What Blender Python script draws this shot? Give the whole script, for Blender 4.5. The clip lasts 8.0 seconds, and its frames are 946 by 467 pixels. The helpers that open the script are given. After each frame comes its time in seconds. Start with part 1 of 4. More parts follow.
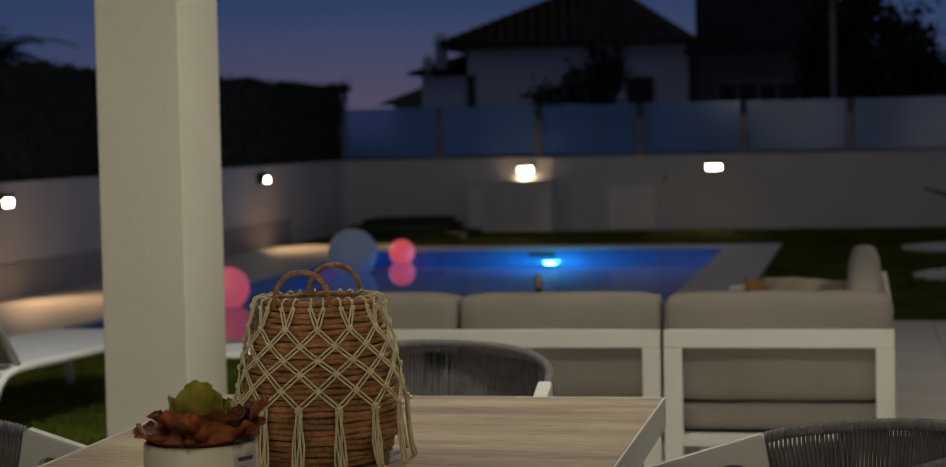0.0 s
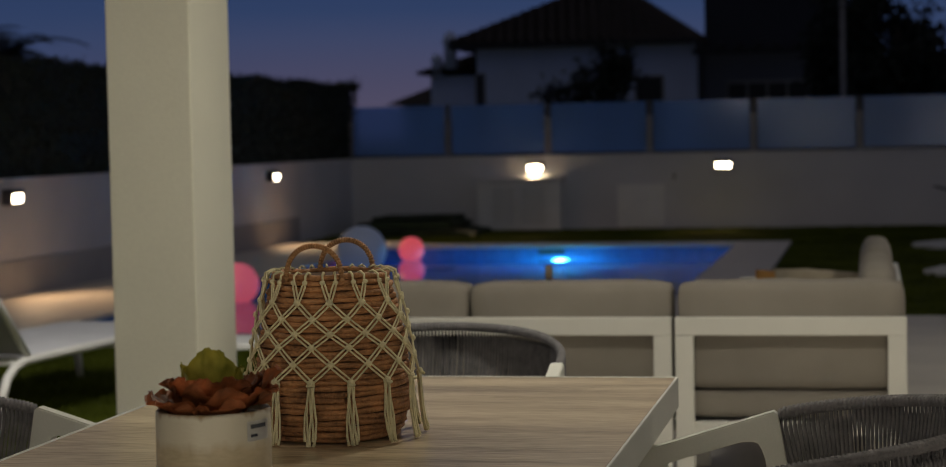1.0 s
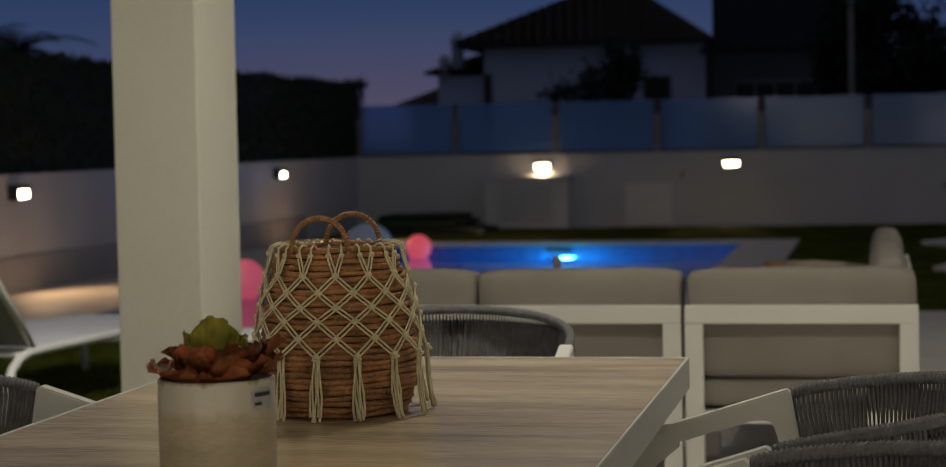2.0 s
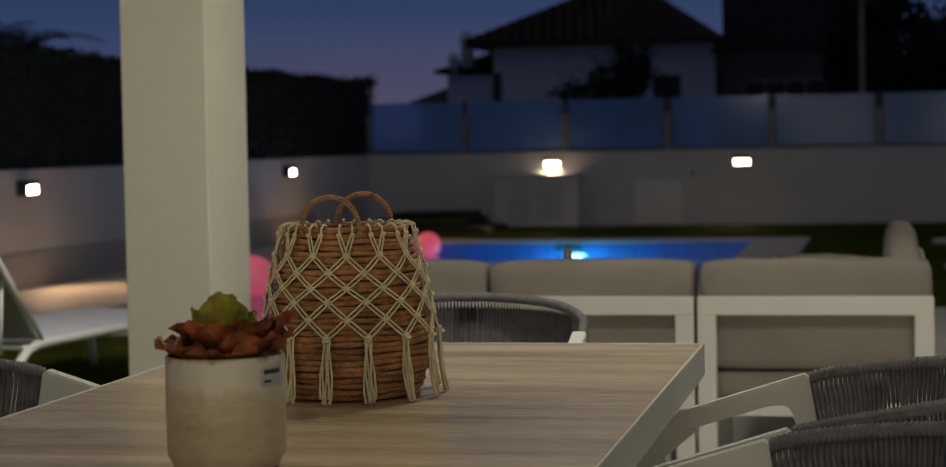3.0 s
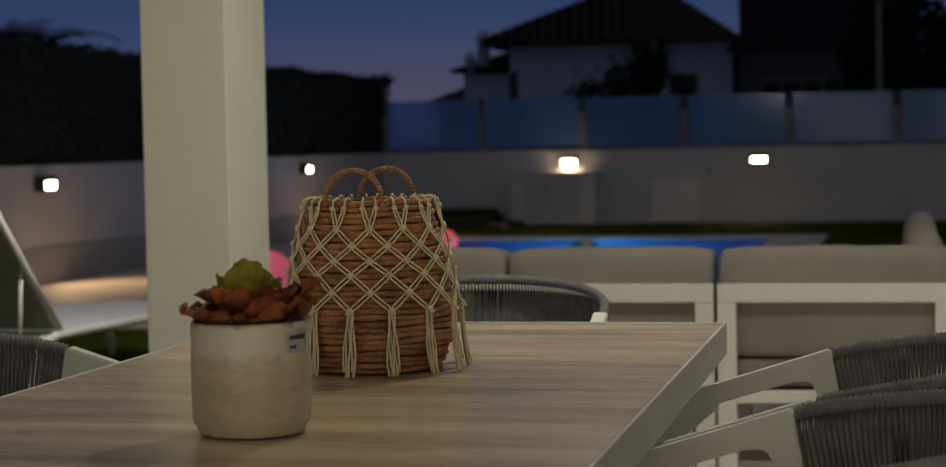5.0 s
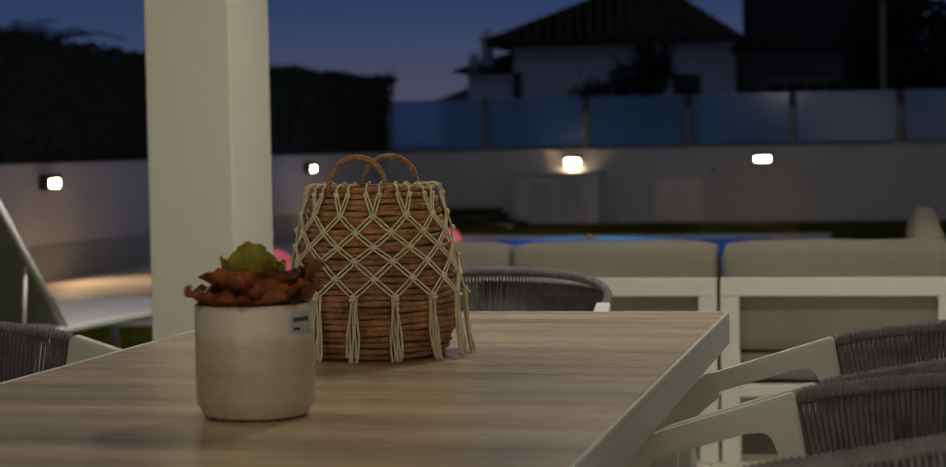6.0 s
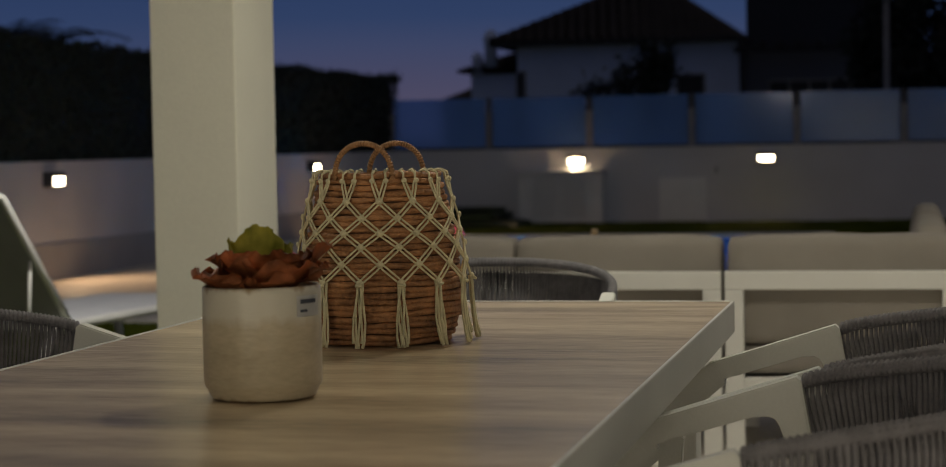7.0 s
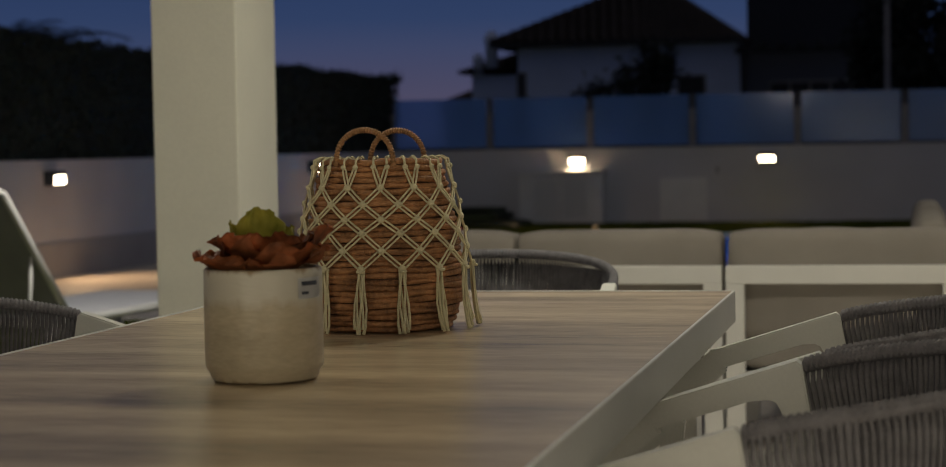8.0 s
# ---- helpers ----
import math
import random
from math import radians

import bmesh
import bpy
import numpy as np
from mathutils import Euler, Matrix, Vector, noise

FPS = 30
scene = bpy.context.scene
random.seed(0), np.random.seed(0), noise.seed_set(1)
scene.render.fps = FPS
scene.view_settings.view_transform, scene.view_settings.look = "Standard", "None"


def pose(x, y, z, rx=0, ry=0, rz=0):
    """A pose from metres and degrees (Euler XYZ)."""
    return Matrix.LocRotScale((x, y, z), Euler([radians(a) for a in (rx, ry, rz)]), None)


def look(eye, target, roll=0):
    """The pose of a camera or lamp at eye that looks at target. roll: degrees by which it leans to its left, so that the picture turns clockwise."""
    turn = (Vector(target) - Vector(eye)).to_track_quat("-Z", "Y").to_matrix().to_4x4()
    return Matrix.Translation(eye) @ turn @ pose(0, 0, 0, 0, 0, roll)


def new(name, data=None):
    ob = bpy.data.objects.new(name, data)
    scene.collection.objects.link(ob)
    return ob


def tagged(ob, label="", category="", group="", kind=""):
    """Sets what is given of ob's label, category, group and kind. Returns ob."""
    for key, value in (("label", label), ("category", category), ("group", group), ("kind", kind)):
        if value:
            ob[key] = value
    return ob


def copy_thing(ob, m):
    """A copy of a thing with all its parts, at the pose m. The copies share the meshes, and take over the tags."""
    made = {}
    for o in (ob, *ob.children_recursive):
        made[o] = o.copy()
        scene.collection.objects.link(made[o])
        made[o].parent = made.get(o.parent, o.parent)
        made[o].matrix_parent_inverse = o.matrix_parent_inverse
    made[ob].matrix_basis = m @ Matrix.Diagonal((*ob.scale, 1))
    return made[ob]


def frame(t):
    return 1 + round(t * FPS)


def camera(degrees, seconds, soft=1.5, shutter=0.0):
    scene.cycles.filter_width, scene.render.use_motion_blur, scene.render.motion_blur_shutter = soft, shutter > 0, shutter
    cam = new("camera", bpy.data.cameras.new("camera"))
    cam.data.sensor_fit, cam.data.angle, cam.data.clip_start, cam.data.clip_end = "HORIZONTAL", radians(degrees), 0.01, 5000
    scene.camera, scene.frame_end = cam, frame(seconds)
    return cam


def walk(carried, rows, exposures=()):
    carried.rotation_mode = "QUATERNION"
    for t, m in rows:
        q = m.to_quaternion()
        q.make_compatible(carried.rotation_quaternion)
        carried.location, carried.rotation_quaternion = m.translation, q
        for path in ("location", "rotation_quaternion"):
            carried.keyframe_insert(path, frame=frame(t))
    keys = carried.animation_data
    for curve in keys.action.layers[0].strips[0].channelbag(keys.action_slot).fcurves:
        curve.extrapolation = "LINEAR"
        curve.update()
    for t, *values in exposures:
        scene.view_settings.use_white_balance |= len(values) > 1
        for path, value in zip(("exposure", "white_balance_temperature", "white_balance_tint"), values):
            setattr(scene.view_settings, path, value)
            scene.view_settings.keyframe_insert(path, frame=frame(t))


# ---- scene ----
cam = camera(27.08, 8.0, soft=0.85)
cam.data.dof.use_dof = True
cam.data.dof.focus_distance = 3.5
cam.data.dof.aperture_fstop = 5.6


def view(x, y, z, yaw, pitch, roll):
    """The camera's pose: yaw to the left of +y, pitch upwards, roll, in degrees."""
    a, b = radians(yaw), radians(pitch)
    way = Vector((-math.sin(a) * math.cos(b), math.cos(a) * math.cos(b), math.sin(b)))
    eye = Vector((x, y, z))
    return look(eye, eye + way * 5, roll)


PATH = [
    (0.0, 0.4349, -4.3918, 1.3491, 11.1925, -2.8714, -1.1649),
    (0.5, 0.4305, -4.3882, 1.3271, 11.3086, -2.8482, -1.1607),
    (1.0, 0.4241, -4.3800, 1.2974, 11.4462, -2.8165, -1.1630),
    (1.5, 0.4181, -4.3573, 1.2678, 11.5416, -2.7712, -1.1607),
    (3.0, 0.3903, -4.2708, 1.2021, 11.9149, -2.7174, -1.0457),
    (3.5, 0.3817, -4.2610, 1.1892, 12.0256, -2.7049, -1.0376),
    (4.0, 0.3762, -4.2638, 1.1767, 12.1461, -2.6994, -1.0393),
    (4.5, 0.3757, -4.2691, 1.1656, 12.2754, -2.6903, -1.0445),
    (6.0, 0.3800, -4.2864, 1.1283, 12.4846, -2.6347, -1.0405),
    (6.5, 0.3783, -4.2913, 1.1163, 12.5292, -2.6236, -1.0366),
    (7.0, 0.3764, -4.2956, 1.1026, 12.5763, -2.6028, -1.0275),
    (7.5, 0.3763, -4.2986, 1.0903, 12.5835, -2.5776, -1.0117),
    (8.0, 0.3761, -4.2998, 1.0751, 12.5955, -2.5386, -0.9931),
]
walk(cam, [(t, view(*row)) for t, *row in PATH], exposures=[(0.0, -0.34), (8.0, -0.34)])

# ---- light: dusk sky, unseen porch lamps, garden wall lamps, pool lamp ----
world = bpy.data.worlds.new("dusk")
scene.world = world
world.use_nodes = True
wt = world.node_tree
wbg = wt.nodes["Background"]
wco = wt.nodes.new("ShaderNodeTexCoord")
wsep = wt.nodes.new("ShaderNodeSeparateXYZ")
wramp = wt.nodes.new("ShaderNodeValToRGB")
wt.links.new(wco.outputs["Generated"], wsep.inputs[0])
wt.links.new(wsep.outputs["Z"], wramp.inputs[0])
wt.links.new(wramp.outputs[0], wbg.inputs[0])
for i, (at, col) in enumerate([(0.0, (0.050, 0.056, 0.115)), (0.018, (0.040, 0.050, 0.112)), (0.05, (0.034, 0.055, 0.128)),
                               (0.085, (0.023, 0.044, 0.116)), (0.3, (0.040, 0.044, 0.066)), (1.0, (0.076, 0.073, 0.075))]):
    e = wramp.color_ramp.elements[i] if i < 2 else wramp.color_ramp.elements.new(at)
    e.position, e.color = at, (*col, 1)
# pink afterglow low over the place where the sun went down
wdot, wnear, wlow, wmul, wmix = (wt.nodes.new(k) for k in ("ShaderNodeVectorMath", "ShaderNodeMapRange", "ShaderNodeMapRange", "ShaderNodeMath", "ShaderNodeMix"))
wdot.operation, wdot.inputs[1].default_value = "DOT_PRODUCT", (-0.23, 0.973, 0.0)
wnear.inputs[1].default_value, wnear.inputs[2].default_value = 0.975, 1.0
wlow.inputs[1].default_value, wlow.inputs[2].default_value = 0.065, 0.005
wmul.operation, wmix.data_type = "MULTIPLY", "RGBA"
wt.links.new(wco.outputs["Generated"], wdot.inputs[0])
wt.links.new(wdot.outputs["Value"], wnear.inputs[0])
wt.links.new(wsep.outputs["Z"], wlow.inputs[0])
wt.links.new(wnear.outputs[0], wmul.inputs[0])
wt.links.new(wlow.outputs[0], wmul.inputs[1])
wt.links.new(wmul.outputs[0], wmix.inputs[0])
wt.links.new(wramp.outputs[0], wmix.inputs[6])
wmix.inputs[7].default_value = (0.088, 0.075, 0.125, 1)
wt.links.new(wmix.outputs[2], wbg.inputs[0])
wbg.inputs[1].default_value = 1.25


def lamp(name, kind, power, colour, m, size=0.1, spread=None):
    d = bpy.data.lights.new(name, kind)
    d.energy, d.color = power, colour
    if kind == "AREA":
        d.size = size
        if spread:
            d.spread = radians(spread)
    else:
        d.shadow_soft_size = size
        if kind == "SPOT":
            d.spot_size, d.spot_blend = radians(spread), 0.7
    ob = new(name, d)
    ob.matrix_world = m
    return ob


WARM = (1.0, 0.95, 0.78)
# unseen ceiling downlights assumed from the overhead light; places and powers set by eye
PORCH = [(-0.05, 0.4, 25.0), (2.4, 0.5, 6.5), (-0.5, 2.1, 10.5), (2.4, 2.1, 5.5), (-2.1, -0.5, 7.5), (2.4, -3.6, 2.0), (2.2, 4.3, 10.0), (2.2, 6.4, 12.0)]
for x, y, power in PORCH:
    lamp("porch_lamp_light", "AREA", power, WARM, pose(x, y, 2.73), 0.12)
# added floodlight under the porch edge, unseen, aimed at the lawn to brighten it
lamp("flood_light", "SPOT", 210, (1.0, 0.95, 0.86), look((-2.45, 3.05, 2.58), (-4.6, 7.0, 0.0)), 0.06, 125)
# lit, curtained glass doors of the house behind the porch
for x in (-1.0, 2.6):
    lamp("window_light", "AREA", 24, (1.0, 0.91, 0.70), pose(x, -6.36, 1.15, 90), 2.0)


# ---- materials ----
def material(name, colour, rough=0.6, metal=0.0, vary=0.12, scale=6.0, fine=60.0, bump=0.1, stretch=(1, 1, 1), second=None, spec=0.5, island=0.0):
    """Principled surface with variation of colour at two scales and a fine relief."""
    m = bpy.data.materials.new(name)
    m.use_nodes = True
    t = m.node_tree
    b = t.nodes["Principled BSDF"]
    b.inputs["Roughness"].default_value, b.inputs["Metallic"].default_value = rough, metal
    b.inputs["Specular IOR Level"].default_value = spec
    co = t.nodes.new("ShaderNodeTexCoord")
    mp = t.nodes.new("ShaderNodeMapping")
    mp.inputs["Scale"].default_value = stretch
    t.links.new(co.outputs["Object"], mp.inputs[0])
    n1, n2 = t.nodes.new("ShaderNodeTexNoise"), t.nodes.new("ShaderNodeTexNoise")
    n1.inputs["Scale"].default_value, n2.inputs["Scale"].default_value = scale, fine
    n1.inputs["Detail"].default_value, n2.inputs["Detail"].default_value = 4, 3
    for n in (n1, n2):
        t.links.new(mp.outputs[0], n.inputs["Vector"])
    add = t.nodes.new("ShaderNodeMath")
    add.operation = "ADD"
    half = t.nodes.new("ShaderNodeMath")
    half.operation, half.inputs[1].default_value = "MULTIPLY", 0.5
    t.links.new(n2.outputs["Fac"], half.inputs[0])
    t.links.new(n1.outputs["Fac"], add.inputs[0])
    t.links.new(half.outputs[0], add.inputs[1])
    last = add
    if island:
        info = t.nodes.new("ShaderNodeObjectInfo")
        k = t.nodes.new("ShaderNodeMath")
        k.operation, k.inputs[1].default_value = "MULTIPLY_ADD", island
        t.links.new(info.outputs["Random"], k.inputs[0])
        t.links.new(add.outputs[0], k.inputs[2])
        last = k
    ramp = t.nodes.new("ShaderNodeValToRGB")
    dark = tuple(c * (1 - 1.6 * vary) for c in colour)
    light = second or tuple(min(1, c * (1 + vary)) for c in colour)
    ramp.color_ramp.elements[0].position, ramp.color_ramp.elements[0].color = 0.45, (*dark, 1)
    ramp.color_ramp.elements[1].position, ramp.color_ramp.elements[1].color = 1.05 + island, (*light, 1)
    ramp.color_ramp.elements[1].position = min(1.0, 1.05 + island)
    t.links.new(last.outputs[0], ramp.inputs[0])
    t.links.new(ramp.outputs[0], b.inputs["Base Color"])
    if bump:
        bp = t.nodes.new("ShaderNodeBump")
        bp.inputs["Strength"].default_value, bp.inputs["Distance"].default_value = bump, 0.01
        t.links.new(n2.outputs["Fac"], bp.inputs["Height"])
        t.links.new(bp.outputs[0], b.inputs["Normal"])
    return m


def glow(name, colour, strength, base=(0.8, 0.8, 0.8)):
    m = bpy.data.materials.new(name)
    m.use_nodes = True
    b = m.node_tree.nodes["Principled BSDF"]
    b.inputs["Base Color"].default_value = (*base, 1)
    b.inputs["Roughness"].default_value = 0.4
    b.inputs["Emission Color"].default_value, b.inputs["Emission Strength"].default_value = (*colour, 1), strength
    return m


RENDER_WHITE = material("white_render", (0.60, 0.59, 0.59), 0.85, vary=0.06, scale=1.2, fine=90, bump=0.15)
PLINTH = material("grey_plinth", (0.36, 0.35, 0.35), 0.8, vary=0.08, scale=2, fine=80)
COLUMN = material("cream_paint", (0.87, 0.85, 0.725), 0.75, vary=0.05, scale=1.5, fine=120, bump=0.12)
ALU = material("white_aluminium", (0.74, 0.73, 0.69), 0.42, vary=0.04, scale=4, fine=200, bump=0.03)
ALU_GREY = material("grey_white_aluminium", (0.61, 0.61, 0.57), 0.45, vary=0.05, scale=4, fine=200, bump=0.03)
TILE = material("porcelain_tile", (0.62, 0.57, 0.50), 0.5, vary=0.10, scale=2.5, fine=40, bump=0.08, island=0.15)
COPING = material("pale_coping", (0.60, 0.56, 0.52), 0.6, vary=0.10, scale=3, fine=60, island=0.12)
GRASS = material("lawn", (0.085, 0.110, 0.008), 0.9, vary=0.45, scale=1.6, fine=120, bump=0.6, second=(0.118, 0.145, 0.014), spec=0.12)
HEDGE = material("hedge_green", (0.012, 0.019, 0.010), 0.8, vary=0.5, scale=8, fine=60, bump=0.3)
FABRIC = material("taupe_fabric", (0.29, 0.262, 0.232), 0.92, vary=0.08, scale=5, fine=400, bump=0.25, spec=0.2)
ROPE = material("grey_rope", (0.185, 0.178, 0.190), 0.9, vary=0.2, scale=40, fine=300, bump=0.3, spec=0.2)
WOOD = material("ash_wood_top", (0.50, 0.385, 0.25), 0.27, vary=0.33, scale=3.0, fine=40, bump=0.05, stretch=(0.42, 3.0, 3.0), second=(0.74, 0.58, 0.38))
DARK_METAL = material("dark_metal", (0.05, 0.05, 0.055), 0.5, 0.3)
POST = material("grey_post", (0.20, 0.19, 0.19), 0.5, 0.4)
MOSAIC = material("blue_mosaic", (0.02, 0.13, 0.42), 0.25, vary=0.45, scale=9, fine=30, second=(0.05, 0.27, 0.63), island=0.2)
BASIN = material("pool_floor_blue", (0.02, 0.17, 0.52), 0.4, vary=0.2, scale=10, fine=60)
# white walls; the blue of dusk is put into their colour
HOUSE = material("dusk_blue_house_wall", (0.60, 0.66, 0.84), 0.9, vary=0.1, scale=0.6, fine=20)
# darker copies: the dimness of right wing and upper block put into colour
HOUSE_DIM = material("dim_house_wall", (0.12, 0.125, 0.15), 0.9, vary=0.1, scale=0.6, fine=20)
HOUSE_DIMMER = material("dimmer_house_wall", (0.03, 0.032, 0.04), 0.9, vary=0.1, scale=0.6, fine=20)
ROOF = material("roof_tile", (0.034, 0.024, 0.022), 0.85, vary=0.3, scale=3, fine=30)
# one near-black for window panes, eave and pergola
DARK = material("near_black", (0.012, 0.012, 0.014), 0.6, vary=0.2)
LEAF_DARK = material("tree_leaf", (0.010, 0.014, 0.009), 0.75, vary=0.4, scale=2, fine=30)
BARK = material("bark", (0.05, 0.035, 0.028), 0.9, vary=0.3, scale=8, fine=60)
CERAMIC = material("cream_glaze", (0.42, 0.35, 0.235), 0.38, vary=0.10, scale=7, fine=70, bump=0.08, stretch=(1, 1, 3), second=(0.53, 0.455, 0.32))
WICKER = material("water_hyacinth", (0.31, 0.135, 0.056), 0.62, vary=0.40, scale=30, fine=160, bump=0.5, second=(0.54, 0.265, 0.115), island=0.15)
CORD = material("cream_cord", (0.74, 0.68, 0.45), 0.9, vary=0.12, scale=60, fine=500, bump=0.4, spec=0.2)
LEAF_RED = material("red_succulent", (0.185, 0.044, 0.026), 0.5, vary=0.6, scale=22, fine=80, bump=0.25, second=(0.52, 0.185, 0.075), spec=0.35, island=0.18)
LEAF_GREEN = material("green_succulent", (0.42, 0.44, 0.04), 0.5, vary=0.35, scale=16, fine=60, bump=0.1, second=(0.58, 0.50, 0.09), spec=0.3)
SOIL = material("potting_soil", (0.03, 0.022, 0.016), 0.95, vary=0.3, scale=30, fine=120)
PEBBLE = material("white_gravel", (0.62, 0.62, 0.62), 0.8, vary=0.3, scale=20, fine=90, bump=0.3)
CURTAIN = glow("lit_curtain", (1.0, 0.86, 0.64), 1.0)
LAMP_GLOW = glow("lamp_diffuser", (1.0, 0.82, 0.55), 22.0)
POOL_GLOW = glow("pool_lamp_glow", (0.10, 0.62, 1.0), 40.0)
PINK = glow("pink_ball", (1.0, 0.105, 0.135), 0.60, (0.45, 0.2, 0.2))
ROSE = glow("rose_ball", (0.80, 0.115, 0.19), 0.52, (0.45, 0.2, 0.25))
# this ball is no lamp; a weak blue glow is added to lighten it
PALE = glow("pale_ball_faint_glow", (0.45, 0.55, 0.8), 0.06, (0.42, 0.45, 0.55))


def water_material():
    m = bpy.data.materials.new("pool_water")
    m.use_nodes = True
    b = m.node_tree.nodes["Principled BSDF"]
    b.inputs["Base Color"].default_value = (0.55, 0.80, 1.0, 1)
    b.inputs["Roughness"].default_value, b.inputs["IOR"].default_value = 0.0, 1.33
    b.inputs["Transmission Weight"].default_value = 1.0
    t = m.node_tree
    n = t.nodes.new("ShaderNodeTexNoise")
    n.inputs["Scale"].default_value = 2.2
    bp = t.nodes.new("ShaderNodeBump")
    bp.inputs["Strength"].default_value, bp.inputs["Distance"].default_value = 0.015, 0.01
    t.links.new(n.outputs["Fac"], bp.inputs["Height"])
    t.links.new(bp.outputs[0], b.inputs["Normal"])
    return m


def frosted_glass():
    m = bpy.data.materials.new("frosted_glass")
    m.use_nodes = True
    b = m.node_tree.nodes["Principled BSDF"]
    b.inputs["Base Color"].default_value = (0.28, 0.50, 0.90, 1)
    b.inputs["Roughness"].default_value = 0.12
    b.inputs["Specular IOR Level"].default_value = 0.04
    b.inputs["Transmission Weight"].default_value = 0.66
    b.inputs["IOR"].default_value = 1.33
    return m


def mosaic(m):
    """Lays square 25 mm tiles with pale joints over the colours of m."""
    t = m.node_tree
    b = t.nodes["Principled BSDF"]
    was = b.inputs["Base Color"].links[0].from_socket
    co, mp, br, mx = (t.nodes.new(k) for k in ("ShaderNodeTexCoord", "ShaderNodeMapping", "ShaderNodeTexBrick", "ShaderNodeMix"))
    mp.inputs["Rotation"].default_value = (radians(90), 0, 0)
    t.links.new(co.outputs["Object"], mp.inputs[0])
    t.links.new(mp.outputs[0], br.inputs["Vector"])
    br.offset = 0.0
    br.inputs["Scale"].default_value, br.inputs["Brick Width"].default_value, br.inputs["Row Height"].default_value = 1.0, 0.05, 0.05
    br.inputs["Mortar Size"].default_value, br.inputs["Mortar"].default_value = 0.004, (0.0, 0.0, 0.0, 1)
    br.inputs["Color1"].default_value, br.inputs["Color2"].default_value = (1, 1, 1, 1), (0.25, 0.25, 0.25, 1)
    mx.data_type = "RGBA"
    t.links.new(br.outputs["Color"], mx.inputs[0])
    mx.inputs[6].default_value = (0.10, 0.22, 0.50, 1)
    t.links.new(was, mx.inputs[7])
    t.links.new(mx.outputs[2], b.inputs["Base Color"])


def glazed(m):
    """Over the colours of m: a paler run of glaze from the rim with an uneven lower border, and a thin brown line for
    the shadow at the foot.
    """
    t = m.node_tree
    b = t.nodes["Principled BSDF"]
    was = b.inputs["Base Color"].links[0].from_socket
    co, sep, nz, add = (t.nodes.new(k) for k in ("ShaderNodeTexCoord", "ShaderNodeSeparateXYZ", "ShaderNodeTexNoise", "ShaderNodeMath"))
    t.links.new(co.outputs["Object"], sep.inputs[0])
    mp = t.nodes.new("ShaderNodeMapping")
    mp.inputs["Scale"].default_value = (1, 1, 0.25)
    t.links.new(co.outputs["Object"], mp.inputs[0])
    t.links.new(mp.outputs[0], nz.inputs["Vector"])
    nz.inputs["Scale"].default_value, nz.inputs["Detail"].default_value = 38, 4
    add.operation, add.inputs[1].default_value = "MULTIPLY_ADD", 0.045
    t.links.new(nz.outputs["Fac"], add.inputs[0])
    t.links.new(sep.outputs["Z"], add.inputs[2])
    last = was
    # the last entry paints the shadow line at the foot in brown
    for lo, hi, colour in ((0.128, 0.142, (0.55, 0.52, 0.43)), (0.176, 0.184, (0.30, 0.22, 0.13)), (0.026, 0.020, (0.24, 0.16, 0.09))):
        rng_, mx = t.nodes.new("ShaderNodeMapRange"), t.nodes.new("ShaderNodeMix")
        rng_.inputs[1].default_value, rng_.inputs[2].default_value = lo, hi
        mx.data_type = "RGBA"
        t.links.new(add.outputs[0], rng_.inputs[0])
        t.links.new(rng_.outputs[0], mx.inputs[0])
        t.links.new(last, mx.inputs[6])
        mx.inputs[7].default_value = (*colour, 1)
        last = mx.outputs[2]
    t.links.new(last, b.inputs["Base Color"])


mosaic(MOSAIC)
glazed(CERAMIC)
WATER = water_material()
FROST = frosted_glass()


# ---- mesh helpers ----
def add_box(bm, x0, y0, z0, x1, y1, z1, bevel=0.0, segments=2):
    """A box in bm between two corners, its edges rounded by bevel."""
    m = Matrix.LocRotScale(((x0 + x1) / 2, (y0 + y1) / 2, (z0 + z1) / 2), None, (abs(x1 - x0), abs(y1 - y0), abs(z1 - z0)))
    vs = bmesh.ops.create_cube(bm, size=1, matrix=m)["verts"]
    if bevel:
        es = {e for v in vs for e in v.link_edges}
        bmesh.ops.bevel(bm, geom=list(es), offset=bevel, segments=segments, affect="EDGES", profile=0.6)
    return bm


def tube(bm, pts, r, sides=6, closed=False, taper=None):
    """A tube of radius r along a line of points."""
    pts = [Vector(p) for p in pts]
    rings = []
    n = len(pts)
    up = Vector((0, 0, 1))
    for i, p in enumerate(pts):
        a = pts[(i - 1) % n] if closed or i else pts[0]
        b = pts[(i + 1) % n] if closed or i < n - 1 else pts[-1]
        d = (b - a).normalized()
        s = d.cross(up)
        if s.length < 0.05:
            s = d.cross(Vector((0, 1, 0)))
        s.normalize()
        u = s.cross(d)
        rr = taper[i] if taper else r
        rings.append([bm.verts.new(p + rr * (math.cos(2 * math.pi * k / sides) * s + math.sin(2 * math.pi * k / sides) * u)) for k in range(sides)])
    for i in range(n if closed else n - 1):
        A, B = rings[i], rings[(i + 1) % n]
        for k in range(sides):
            f = bm.faces.new((A[k], A[(k + 1) % sides], B[(k + 1) % sides], B[k]))
            f.smooth = True
    if not closed:
        bm.faces.new(rings[0][::-1])
        bm.faces.new(rings[-1])
    return bm


